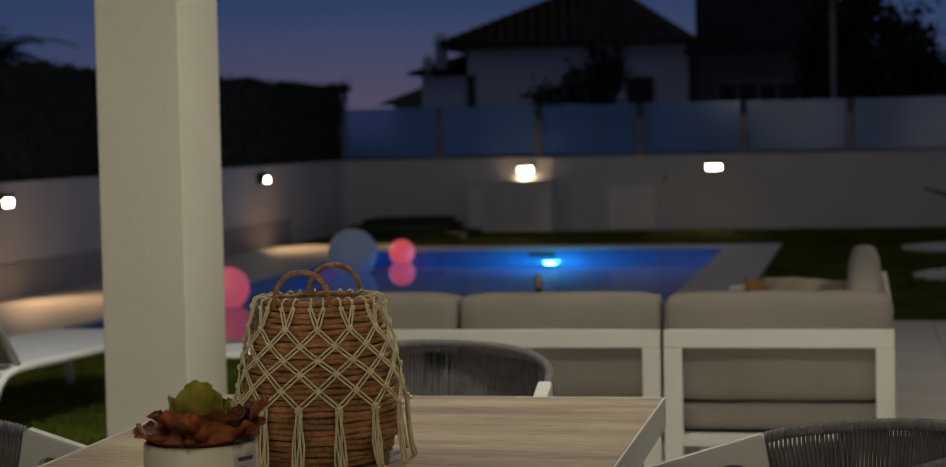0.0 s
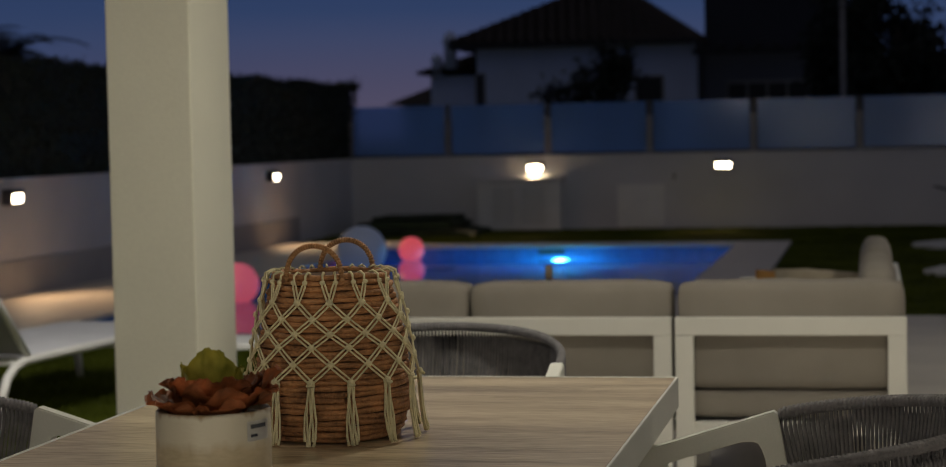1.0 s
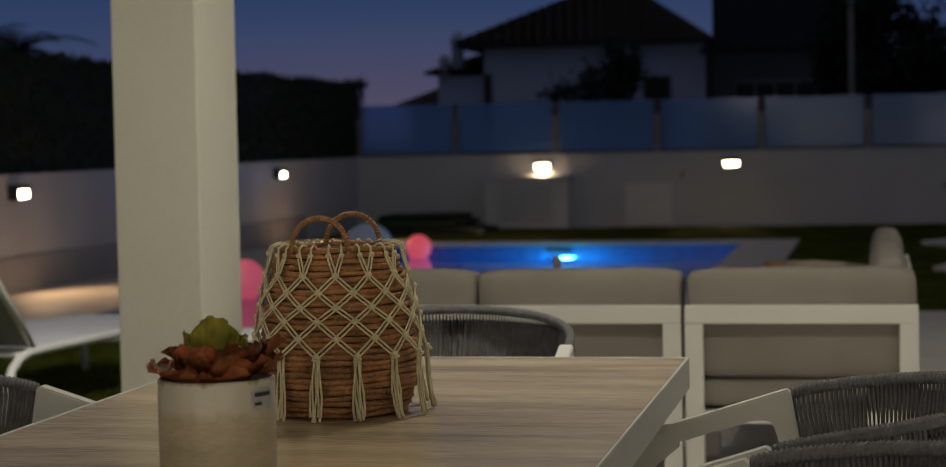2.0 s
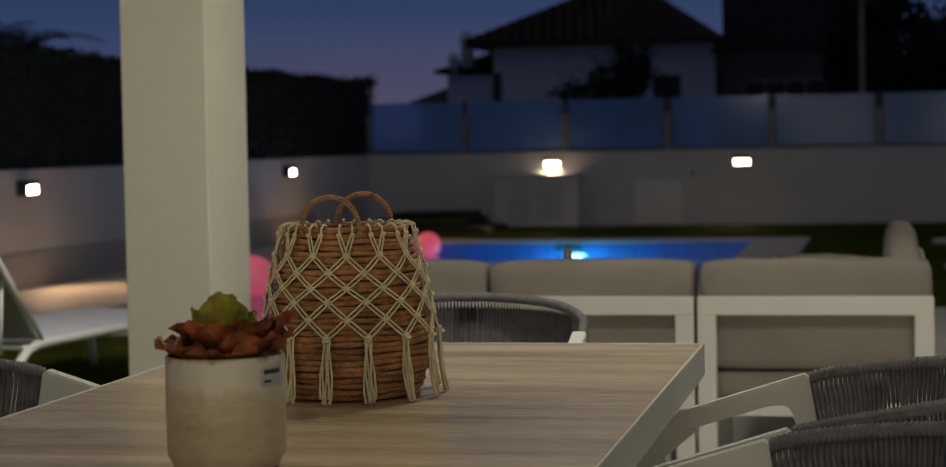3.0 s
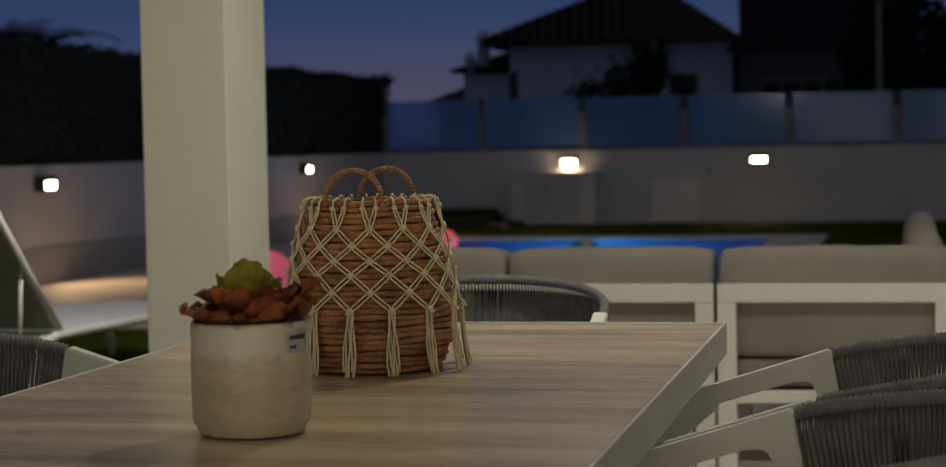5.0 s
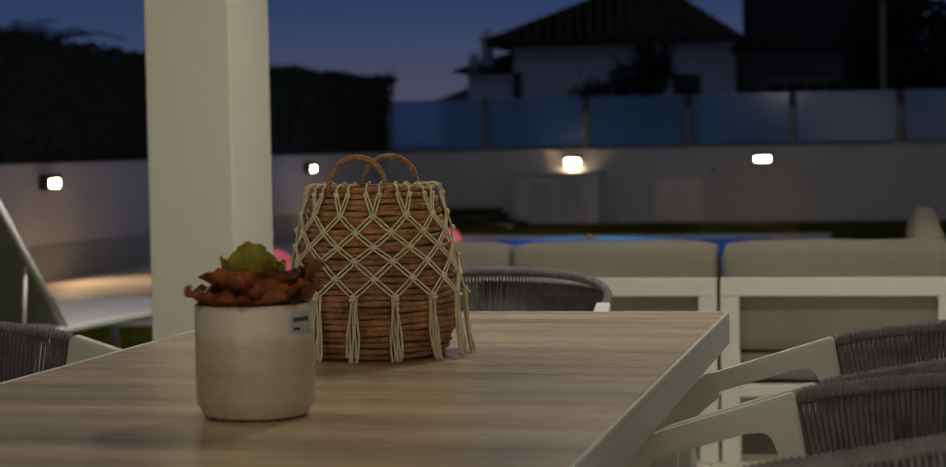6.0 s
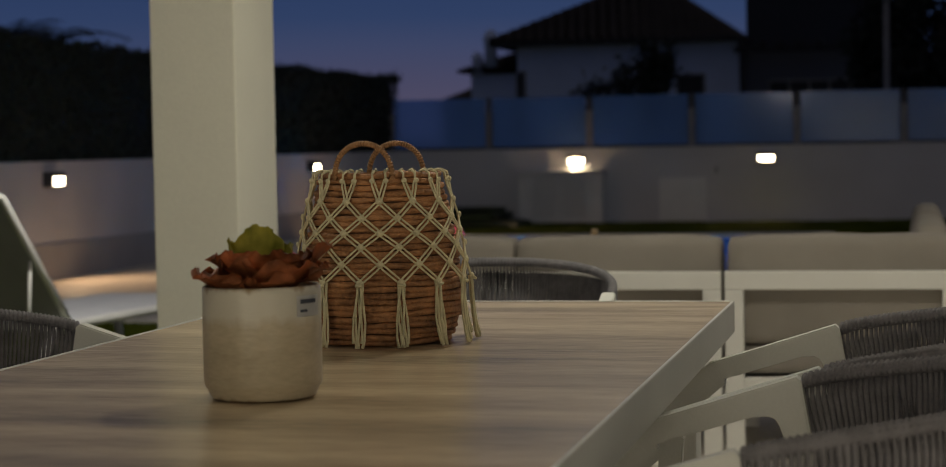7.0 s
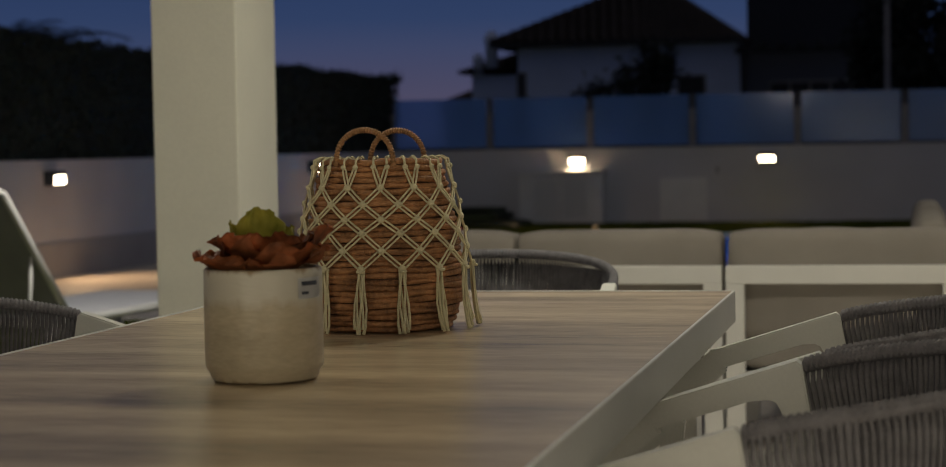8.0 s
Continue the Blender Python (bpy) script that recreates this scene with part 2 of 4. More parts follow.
def lathe(bm, profile, sides=48):
    """A turned shape from (radius, height) pairs."""
    rings = []
    for r, z in profile:
        rings.append([bm.verts.new((r * math.cos(2 * math.pi * k / sides), r * math.sin(2 * math.pi * k / sides), z)) for k in range(sides)])
    for A, B in zip(rings, rings[1:]):
        for k in range(sides):
            bm.faces.new((A[k], A[(k + 1) % sides], B[(k + 1) % sides], B[k])).smooth = True
    bm.faces.new(rings[0][::-1])
    bm.faces.new(rings[-1])
    return bm


def mesh_of(name, bm, mat):
    me = bpy.data.meshes.new(name)
    bmesh.ops.recalc_face_normals(bm, faces=bm.faces)
    bm.to_mesh(me)
    bm.free()
    me.materials.append(mat)
    return me


def part(name, bm, mat, parent, label=""):
    """Links a bmesh as one mesh object under a thing or a part."""
    ob = new(name, mesh_of(name, bm, mat))
    ob.parent = parent
    return tagged(ob, label)


def thing(name, label, category, m=None, group="", kind=""):
    ob = new(name)
    ob.empty_display_size = 0.1
    ob.matrix_basis = m or Matrix()
    return tagged(ob, label, category, group, kind)


def solid(name, bm, mat, label, category="", group="", kind="", m=None):
    ob = new(name, mesh_of(name, bm, mat))
    ob.matrix_basis = m or Matrix()
    return tagged(ob, label, category, group, kind)


def box(x0, y0, z0, x1, y1, z1, bevel=0.0):
    return add_box(bmesh.new(), x0, y0, z0, x1, y1, z1, bevel)


def leaf_cloud(name, pos, size, seed, parent=None, mat=None, up=0.3, long=1.6):
    """Many small folded leaves at the given places, as one mesh."""
    rng = np.random.default_rng(seed)
    n = len(pos)
    a = rng.normal(size=(n, 3))
    a /= np.linalg.norm(a, axis=1)[:, None]
    b = np.cross(a, rng.normal(size=(n, 3)) + np.array([0, 0, up]))
    b /= np.linalg.norm(b, axis=1)[:, None] + 1e-9
    s = size * rng.uniform(0.6, 1.4, (n, 1))
    v = np.stack([pos - a * s * long, pos + b * s * 0.6, pos + a * s * long, pos - b * s * 0.6], 1).reshape(-1, 3)
    k = np.arange(n)[:, None] * 4
    f = np.concatenate([k + np.array([[0, 1, 2]]), k + np.array([[0, 2, 3]])])
    me = bpy.data.meshes.new(name)
    me.from_pydata(v.tolist(), [], f.tolist())
    me.materials.append(mat)
    ob = new(name, me)
    ob.parent = parent
    return ob


YW, XL = 22.8, -6.83
PX0, PX1, PY0, PY1, WZ = -5.3, -1.1, 8.3, 18.45, -0.13


# ---- ground, terrace and pool shell ----
def ground_sheet():
    bm = bmesh.new()
    xs = [-600, PX0 - 0.1, PX1 + 0.1, 600]
    ys = [-400, PY0 - 0.1, PY1 + 0.1, 900]
    g = [[bm.verts.new((x, y, -0.03)) for x in xs] for y in ys]
    for j in range(3):
        for i in range(3):
            if (i, j) != (1, 1):
                bm.faces.new((g[j][i], g[j][i + 1], g[j + 1][i + 1], g[j + 1][i]))
    return bm


solid("ground", ground_sheet(), GRASS, "short green lawn round pool and terrace", kind="structure")

pool = thing("swimming_pool", "rectangular garden pool with blue mosaic walls and pale coping", "pool", kind="structure")
part("pool_floor", box(PX0 - .2, PY0 - .2, -1.6, PX1 + .2, PY1 + .2, -1.4), BASIN, pool)
for x0, y0, x1, y1 in ((PX0 - .2, PY1, PX1 + .2, PY1 + .2), (PX0 - .2, PY0 - .2, PX1 + .2, PY0), (PX0 - .2, PY0, PX0, PY1), (PX1, PY0, PX1 + .2, PY1)):
    part("pool_wall", box(x0, y0, -1.4, x1, y1, -0.034), MOSAIC, pool, "small square blue mosaic tiles")
bm = bmesh.new()
bm.faces.new([bm.verts.new(v) for v in ((PX0, PY0, WZ), (PX1, PY0, WZ), (PX1, PY1, WZ), (PX0, PY1, WZ))])
solid("water", bm, WATER, "calm clear blue pool water", kind="structure")
bm = bmesh.new()
add_box(bm, -3.42, PY1 - .012, -0.11, -3.10, PY1 - .002, -0.04, 0.004)
add_box(bm, -3.40, PY1 - .02, -0.10, -3.12, PY1 - .012, -0.055)
part("skimmer", bm, DARK_METAL, pool, "dark skimmer mouth in the far pool wall")
plamp = part("pool_lamp", lathe(bmesh.new(), [(0.16, 0), (0.16, 0.02), (0.14, 0.03)], 24), ALU, pool, "round underwater pool lamp, switched on")
plamp.matrix_basis = pose(-3.14, PY1 - 0.001, -0.60, 90)
part("lens", lathe(bmesh.new(), [(0.10, 0.031), (0.09, 0.04), (0.05, 0.05)], 24), POOL_GLOW, plamp)
lamp("pool_lamp_light", "POINT", 85, (0.07, 0.58, 0.95), pose(-3.14, PY1 - 0.18, -0.60), 0.08)

# ---- garden walls, fence, hedge ----
back = thing("wall_back", "low white rendered garden wall with flat coping", "wall", kind="structure")
part("wall_body", box(XL, YW, -0.12, 9, YW + .2, 0.985), RENDER_WHITE, back)
part("wall_cap", box(XL, YW - .015, 0.985, 9, YW + .215, 1.02, 0.006), RENDER_WHITE, back)
left = thing("wall_left", "low white rendered garden wall with grey plinth", "wall", kind="structure")
part("wall_body", box(XL - .2, -8, -0.12, XL, YW + .2, 0.985), RENDER_WHITE, left)
part("wall_cap", box(XL - .215, -8, 0.985, XL + .015, YW - .02, 1.02, 0.006), RENDER_WHITE, left)
part("plinth", box(XL, -8, -0.03, XL + .02, 20.08, 0.312, 0.004), PLINTH, left, "smooth grey plinth band")

pitch, first = 1.432, -6.86
gpost = thing("fence_post", "slim grey metal post with a dark clamp on top", "fence post", pose(first, YW + .09, 1.02), "posts of the glass fence")
part("sleeve", box(-.042, -.04, 0, .042, .04, 0.53, 0.006), POST, gpost)
part("clamp", box(-.03, -.03, 0.53, .03, .03, 0.735, 0.004), DARK_METAL, gpost, "dark upper clamp")
panel = thing("glass_panel", "frosted glass fence panel in a dark lower channel", "glass panel", pose(first, YW + .09, 1.02), "panels of the glass fence")
part("pane", box(.05, -.006, 0.03, pitch - .05, .006, 0.725, 0.002), FROST, panel)
part("channel", box(.045, -.025, 0, pitch - .045, .025, 0.035, 0.003), DARK_METAL, panel, "dark metal channel")
for i in range(1, 9):
    copy_thing(gpost, pose(first + pitch * i, YW + .09, 1.02))
    if i < 8:
        copy_thing(panel, pose(first + pitch * i, YW + .09, 1.02))

hedge = thing("hedge", "tall dark clipped hedge screen standing on the garden wall", "hedge")
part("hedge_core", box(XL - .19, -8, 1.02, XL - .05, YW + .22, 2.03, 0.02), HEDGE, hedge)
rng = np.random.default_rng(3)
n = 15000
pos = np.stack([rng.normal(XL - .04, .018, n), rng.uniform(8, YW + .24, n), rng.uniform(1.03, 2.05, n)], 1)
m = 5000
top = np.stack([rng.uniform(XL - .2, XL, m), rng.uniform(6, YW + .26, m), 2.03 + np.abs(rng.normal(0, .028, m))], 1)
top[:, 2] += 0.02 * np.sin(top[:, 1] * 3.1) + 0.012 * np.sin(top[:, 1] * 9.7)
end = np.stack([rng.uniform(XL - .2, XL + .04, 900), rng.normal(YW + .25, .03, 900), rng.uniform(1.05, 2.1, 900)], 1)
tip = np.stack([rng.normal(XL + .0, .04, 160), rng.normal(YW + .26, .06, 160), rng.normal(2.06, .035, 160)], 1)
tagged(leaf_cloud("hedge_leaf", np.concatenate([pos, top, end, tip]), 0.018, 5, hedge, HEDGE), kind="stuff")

# ---- porch: column, ceiling, house wall behind ----
solid("column", box(-2.222, 2.205, 0, -1.91, 2.64, 2.75, 0.006), COLUMN, "square cream painted porch column", kind="structure")
bm = box(-2.6, -6.4, 2.75, 6.5, 2.9, 2.95)
# ceiling wing out of view, added to carry the two outer downlights
add_box(bm, 1.1, 2.9, 2.75, 6.5, 7.2, 2.95)
solid("ceiling", bm, RENDER_WHITE, "plain white porch ceiling", kind="structure")
# second column out of view, added to hold up that wing
solid("column", box(6.1, 6.8, 0, 6.42, 7.12, 2.75, 0.006), COLUMN, "square cream painted porch column", kind="structure")
bm = bmesh.new()
for x0, x1 in ((-2.6, -2.05), (.05, 1.55), (3.65, 6.5)):
    add_box(bm, x0, -6.6, 0, x1, -6.4, 2.75)
for x0, x1 in ((-2.05, .05), (1.55, 3.65)):
    add_box(bm, x0, -6.6, 2.2, x1, -6.4, 2.75)
solid("wall_house", bm, RENDER_WHITE, "plain white house wall behind the porch", kind="structure")
for k, x0 in enumerate((-2.05, 1.55)):
    w = thing("window_%d" % (k + 1), "white-framed glass door with a lit curtain behind", "glass door", pose(x0, -6.5, 0), kind="structure")
    bm = bmesh.new()
    for a in (0, 1.02, 2.04):
        add_box(bm, a, -.03, 0, a + .06, .03, 2.2, 0.003)
    for a, b in ((.06, 1.02), (1.08, 2.04)):
        add_box(bm, a, -.03, 2.14, b, .03, 2.2, 0.003)
        add_box(bm, a, -.03, 0, b, .03, .06, 0.003)
    part("window_frame", bm, ALU, w)
    bm = bmesh.new()
    cols = [[bm.verts.new((.02 + 2.06 * j / 80, -.10 + .03 * math.sin(j * 1.3), z)) for z in (.02, 2.2)] for j in range(81)]
    for A, B in zip(cols, cols[1:]):
        bm.faces.new((A[0], B[0], B[1], A[1])).smooth = True
    part("curtain", bm, CURTAIN, w, "pale curtain lit from the room")


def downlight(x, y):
    t = thing("ceiling_light", "round recessed white ceiling downlight, out of view, assumed for the overhead light", "ceiling light", pose(x, y, 2.75), "porch downlights")
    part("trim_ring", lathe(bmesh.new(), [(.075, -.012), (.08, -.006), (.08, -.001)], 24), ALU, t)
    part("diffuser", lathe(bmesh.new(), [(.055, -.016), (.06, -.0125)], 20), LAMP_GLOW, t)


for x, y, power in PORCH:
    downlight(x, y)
# housing for the added floodlight, which never comes into view
flood = thing("floodlight", "small dark floodlight added under the porch edge, out of view", "floodlight", look((-2.45, 3.0, 2.62), (-4.6, 7.0, 0.0)))
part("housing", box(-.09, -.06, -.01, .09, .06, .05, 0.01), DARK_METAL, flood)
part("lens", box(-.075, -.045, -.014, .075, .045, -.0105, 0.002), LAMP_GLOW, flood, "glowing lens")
part("bracket", tube(bmesh.new(), [(0, 0, .05), (0, .06, .10), (0, .13, .12)], .012, 6), DARK_METAL, flood)


# ---- wall lamps ----
def wall_lamp(m, label, power, halo=False, tilt=-42, cone=72):
    """Local: -y points out of the wall."""
    t = thing("wall_lamp", label, "wall lamp", m, "lamps on the garden walls")
    bm = bmesh.new()
    add_box(bm, -.115, -.02, -.055, .115, 0, .075, 0.004)
    add_box(bm, -.115, -.108, .030, .115, -.02, .075, 0.006)
    add_box(bm, -.115, -.10, -.055, -.103, -.02, .045, 0.003)
    add_box(bm, .103, -.10, -.055, .115, -.02, .045, 0.003)
    if not halo:
        add_box(bm, -.103, -.10, -.055, .103, -.02, -.047, 0.002)
    part("housing", bm, DARK_METAL, t)
    part("diffuser", box(-.10, -.104, -.040, .10, -.022, .030, 0.008), LAMP_GLOW, t, "glowing opal diffuser")
    lamp("wall_lamp_light", "SPOT", power, (1.0, 0.64, 0.35), m @ pose(0, -.14, .0, tilt), 0.03, cone)
    # extra spot before the lamp shines back to make the glow round it
    if halo:
        lamp("wall_lamp_uplight", "SPOT", 8.0, (1.0, 0.68, 0.34), m @ pose(0, -.15, .01, 80), 0.03, 140)


wall_lamp(pose(-4.163, YW, .85), "dark rectangular wall lamp, lit, above the louvred cabinet", 120, True)
wall_lamp(pose(-1.541, YW, .845), "dark rectangular wall lamp, lit, on the white wall", 95)
wall_lamp(pose(XL, 11.34, .855, rz=90), "dark rectangular wall lamp, lit, under the hedge", 62, False, -52, 128)
wall_lamp(pose(XL, 18.85, .855, rz=90), "dark rectangular wall lamp, lit, under the hedge", 62, False, -52, 128)


# ---- cabinet, access panel and tap on the back wall ----
def pump_cabinet():
    t = thing("cabinet", "white cabinet with two louvred doors against the garden wall", "cabinet", pose(0, YW, 0))
    x0, x1, y0 = -4.94, -3.77, -.32
    bm = bmesh.new()
    add_box(bm, x0, y0, -0.03, x0 + .16, 0, .675, 0.004)
    add_box(bm, x1 - .18, y0, -0.03, x1, 0, .675, 0.004)
    add_box(bm, x0 + .16, y0, .635, x1 - .18, 0, .675, 0.003)
    add_box(bm, x0 + .16, y0 + .06, -0.03, x1 - .18, 0, .635)
    part("body", bm, ALU, t)
    part("top", box(x0 - .03, y0 - .04, .675, x1 + .03, 0, .715, 0.006), RENDER_WHITE, t, "white overhanging top slab")
    w = (x1 - .18 - x0 - .16) / 2
    for k in (0, 1):
        a = x0 + .16 + k * w
        bm = bmesh.new()
        add_box(bm, a + .004, y0 - .012, 0, a + .05, y0 + .022, .63, 0.003)
        add_box(bm, a + w - .05, y0 - .012, 0, a + w - .004, y0 + .022, .63, 0.003)
        add_box(bm, a + .05, y0 - .012, 0, a + w - .05, y0 + .022, .055, 0.003)
        add_box(bm, a + .05, y0 - .012, .585, a + w - .05, y0 + .022, .63, 0.003)
        door = part("door", bm, ALU, t)
        slat = mesh_of("slat", box(-(w - .104) / 2, -.003, -.025, (w - .104) / 2, .003, .025, 0.002), ALU)
        for j in range(11):
            s = new("slat", slat)
            s.parent = door
            s.matrix_basis = pose(a + w / 2, y0 + .004, .08 + j * .0485, -38)


pump_cabinet()
acc = thing("access_panel", "flush white metal access panel in the garden wall", "access panel", pose(-2.69, YW, 0))
part("frame", box(-.325, -.012, .0, .325, 0, .59, 0.003), ALU, acc)
part("door", box(-.30, -.018, .025, .30, -.012, .565, 0.003), ALU, acc)
tap = thing("garden_tap", "small dark metal garden tap on the wall", "tap", pose(-2.22, YW, .70))
part("rosette", lathe(bmesh.new(), [(.022, 0), (.022, .008), (.012, .012)], 16), POST, tap).matrix_basis = pose(0, 0, 0, 90)
part("spout", tube(bmesh.new(), [(0, 0, 0), (0, -.06, 0), (0, -.08, -.01), (0, -.085, -.05)], .010, 8), POST, tap)
part("knob", lathe(bmesh.new(), [(.006, 0), (.006, .02), (.02, .022), (.02, .032)], 12), POST, tap).matrix_basis = pose(0, -.045, .008)


# ---- in and round the pool ----
def ball(label, mat, x, y, r, sink):
    bm = bmesh.new()
    bmesh.ops.create_uvsphere(bm, u_segments=40, v_segments=24, radius=r)
    for f in bm.faces:
        f.smooth = True
    t = thing("floating_ball", label, "ball", pose(x, y, WZ + r - sink), "light balls on the pool")
    part("shell", bm, mat, t)
    part("seal", lathe(bmesh.new(), [(.03, -r - .004), (.034, -r + .002)], 16), DARK_METAL, t)


ball("glowing pink light ball floating on the pool", PINK, -4.86, 18.05, .150, .03)
ball("pale white ball floating on the pool, unlit but given a faint glow", PALE, -5.0, 16.3, .268, .05)
ball("glowing pink light ball floating near the pool edge", ROSE, -5.1, 12.3, .19, .03)


def turf_pile():
    t = thing("turf_pile", "pile of folded dark green artificial turf on the lawn", "turf pile")
    for k, (x0, y0, x1, y1, z0, z1) in enumerate(((-6.45, 21.0, -4.75, 22.5, -.03, .09), (-6.35, 21.2, -5.0, 22.4, .09, .16), (-6.2, 21.4, -5.08, 22.3, .16, .235))):
        bm = box(x0, y0, z0, x1, y1, z1, 0.03)
        bmesh.ops.subdivide_edges(bm, edges=[e for e in bm.edges if e.calc_length() > .3], cuts=6, use_grid_fill=True)
        for v in bm.verts:
            v.co.z += 0.012 * noise.noise(v.co * 2.3)
            v.co.y += 0.02 * noise.noise(v.co * 1.7 + Vector((5, 0, 0)))
            if k == 0:
                v.co.z -= max(0, v.co.x + 5.2) * .12
        part("turf_layer", bm, TURF, t)
    bm = tube(bmesh.new(), [(-6.3, 20.98, .135), (-5.9, 20.99, .14), (-5.4, 21.0, .138), (-5.05, 21.03, .135)], .007, 6)
    part("edge_strip", bm, TURF_EDGE, t, "pale edge strip of the folded turf")


TURF_EDGE = material("turf_edge", (0.14, 0.20, 0.07), 0.8)
TURF = material("artificial_turf", (0.022, 0.034, 0.012), 0.9, vary=0.4, scale=6, fine=120, bump=0.6)
turf_pile()


def gravel_bed(x, y, rx, ry, n, seed):
    rng = np.random.default_rng(seed)
    bm = bmesh.new()
    for _ in range(n):
        a, q = rng.uniform(0, 2 * math.pi), math.sqrt(rng.uniform(0, 1)) * (1 + .15 * math.sin(3))
        r = rng.uniform(.02, .045)
        m = Matrix.LocRotScale((x + rx * q * math.cos(a), y + ry * q * math.sin(a), -.03 + r * .4 + .03 * (1 - q)), Euler(rng.uniform(0, 6, 3)), (r, r * .8, r * .6))
        bmesh.ops.create_icosphere(bm, subdivisions=1, radius=1, matrix=m)
    return solid("gravel", bm, PEBBLE, "bed of loose white decorative stones in the lawn", kind="stuff")


gravel_bed(1.35, 18.0, .45, .55, 420, 4)
gravel_bed(1.30, 13.9, .38, .5, 380, 6)


def grass_blades(x0, y0, x1, y1, n, seed, h=0.035):
    rng = np.random.default_rng(seed)
    p = np.stack([rng.uniform(x0, x1, n), rng.uniform(y0, y1, n), np.full(n, -0.031)], 1)
    a = rng.uniform(0, 2 * math.pi, n)
    w = np.stack([np.cos(a), np.sin(a), np.zeros(n)], 1) * 0.0045
    tip = p + np.stack([rng.normal(0, .014, n), rng.normal(0, .014, n), h * rng.uniform(.6, 1.3, n)], 1)
    v = np.stack([p - w, p + w, tip], 1).reshape(-1, 3)
    me = bpy.data.meshes.new("grass")
    me.from_pydata(v.tolist(), [], np.arange(n * 3).reshape(-1, 3).tolist())
    me.materials.append(GRASS)
    return tagged(new("grass", me), "short clipped green lawn blades", kind="stuff")


grass_blades(-6.0, 3.4, -2.3, 7.6, 42000, 1)
grass_blades(-0.45, 9.6, 3.2, 22.7, 60000, 2)
grass_blades(-6.8, 19.1, 3.0, 22.7, 45000, 7)


# ---- sun loungers on the lawn ----
def lounger(m):
    """Local: hinge at the origin, feet end along +y, right edge at x = 0, seat top at z = 0.31."""
    t = thing("sun_lounger", "white aluminium sun lounger with raised mesh backrest on the lawn", "sun lounger", m, "loungers by the pool")
    W, L, z = .72, 1.72, .29
    for x in (0.0, -W):
        bm = bmesh.new()
        tube(bm, [(x, -.27, -.03), (x, -.255, .06), (x, -.23, .15), (x, -.185, .225), (x, -.11, .272), (x, -.02, z - .002), (x, .2, z), (x, L - .12, z), (x, L - .03, z - .03), (x, L, z - .1), (x, L + .03, 0.1), (x, L + .05, -.03)], .022, 10)
        part("side_frame", bm, ALU, t)
    for y in (-.05, .4, .9, L - .14):
        part("cross_bar", tube(bmesh.new(), [(0, y, z - .012), (-W, y, z - .012)], .014, 6), ALU, t)
    bm = box(-W + .02, -.02, z + .004, -.02, L - .08, z + .02, 0.006)
    part("seat_sling", bm, SLING, t, "taut white mesh sling")
    a = math.radians(48)
    e = Vector((0, -math.cos(a), math.sin(a)))
    q = [Vector((0, 0, z + .02)) + e * s for s in (0, .4, .80)]
    bm = bmesh.new()
    tube(bm, [q[0], q[1], q[2], q[2] + Vector((-.05, 0, .02)), q[2] + Vector((-W + .05, 0, .02)), q[2] + Vector((-W, 0, 0)), q[1] + Vector((-W, 0, 0)), q[0] + Vector((-W, 0, 0))], .018, 8)
    part("backrest_frame", bm, ALU, t)
    bm = box(-W / 2 + .015, 0, -.005, W / 2 - .015, .79, .005, 0.004)
    bm.transform(Matrix.Translation((-W / 2, 0, z + .025)) @ Matrix.Rotation(math.pi - a, 4, "X"))
    part("back_sling", bm, SLING_GREY, t, "grey-white mesh backrest sling")
    part("prop", tube(bmesh.new(), [q[1] + Vector((-.03, 0, 0)), (-.03, -.30, z - .02)], .009, 6), ALU, t)
    part("prop", tube(bmesh.new(), [q[1] + Vector((-W + .03, 0, 0)), (-W + .03, -.30, z - .02)], .009, 6), ALU, t)
    return t


SLING = material("white_sling", (0.66, 0.66, 0.68), 0.7, vary=0.06, scale=6, fine=300, bump=0.2)
SLING_GREY = material("grey_sling", (0.30, 0.30, 0.29), 0.8, vary=0.08, scale=6, fine=300, bump=0.2)
first_lounger = lounger(pose(-3.475, 4.24, 0, rz=-6.5))
side = thing("side_table", "low square white side table on the lawn", "side table", pose(-2.75, 5.07, -.03))
part("tabletop", box(-.27, -.21, .30, .27, .21, .33, 0.006), ALU, side)
for x in (-.25, .21):
    for y in (-.19, .15):
        part("leg", box(x, y, 0, x + .04, y + .04, .30, 0.003), ALU, side)


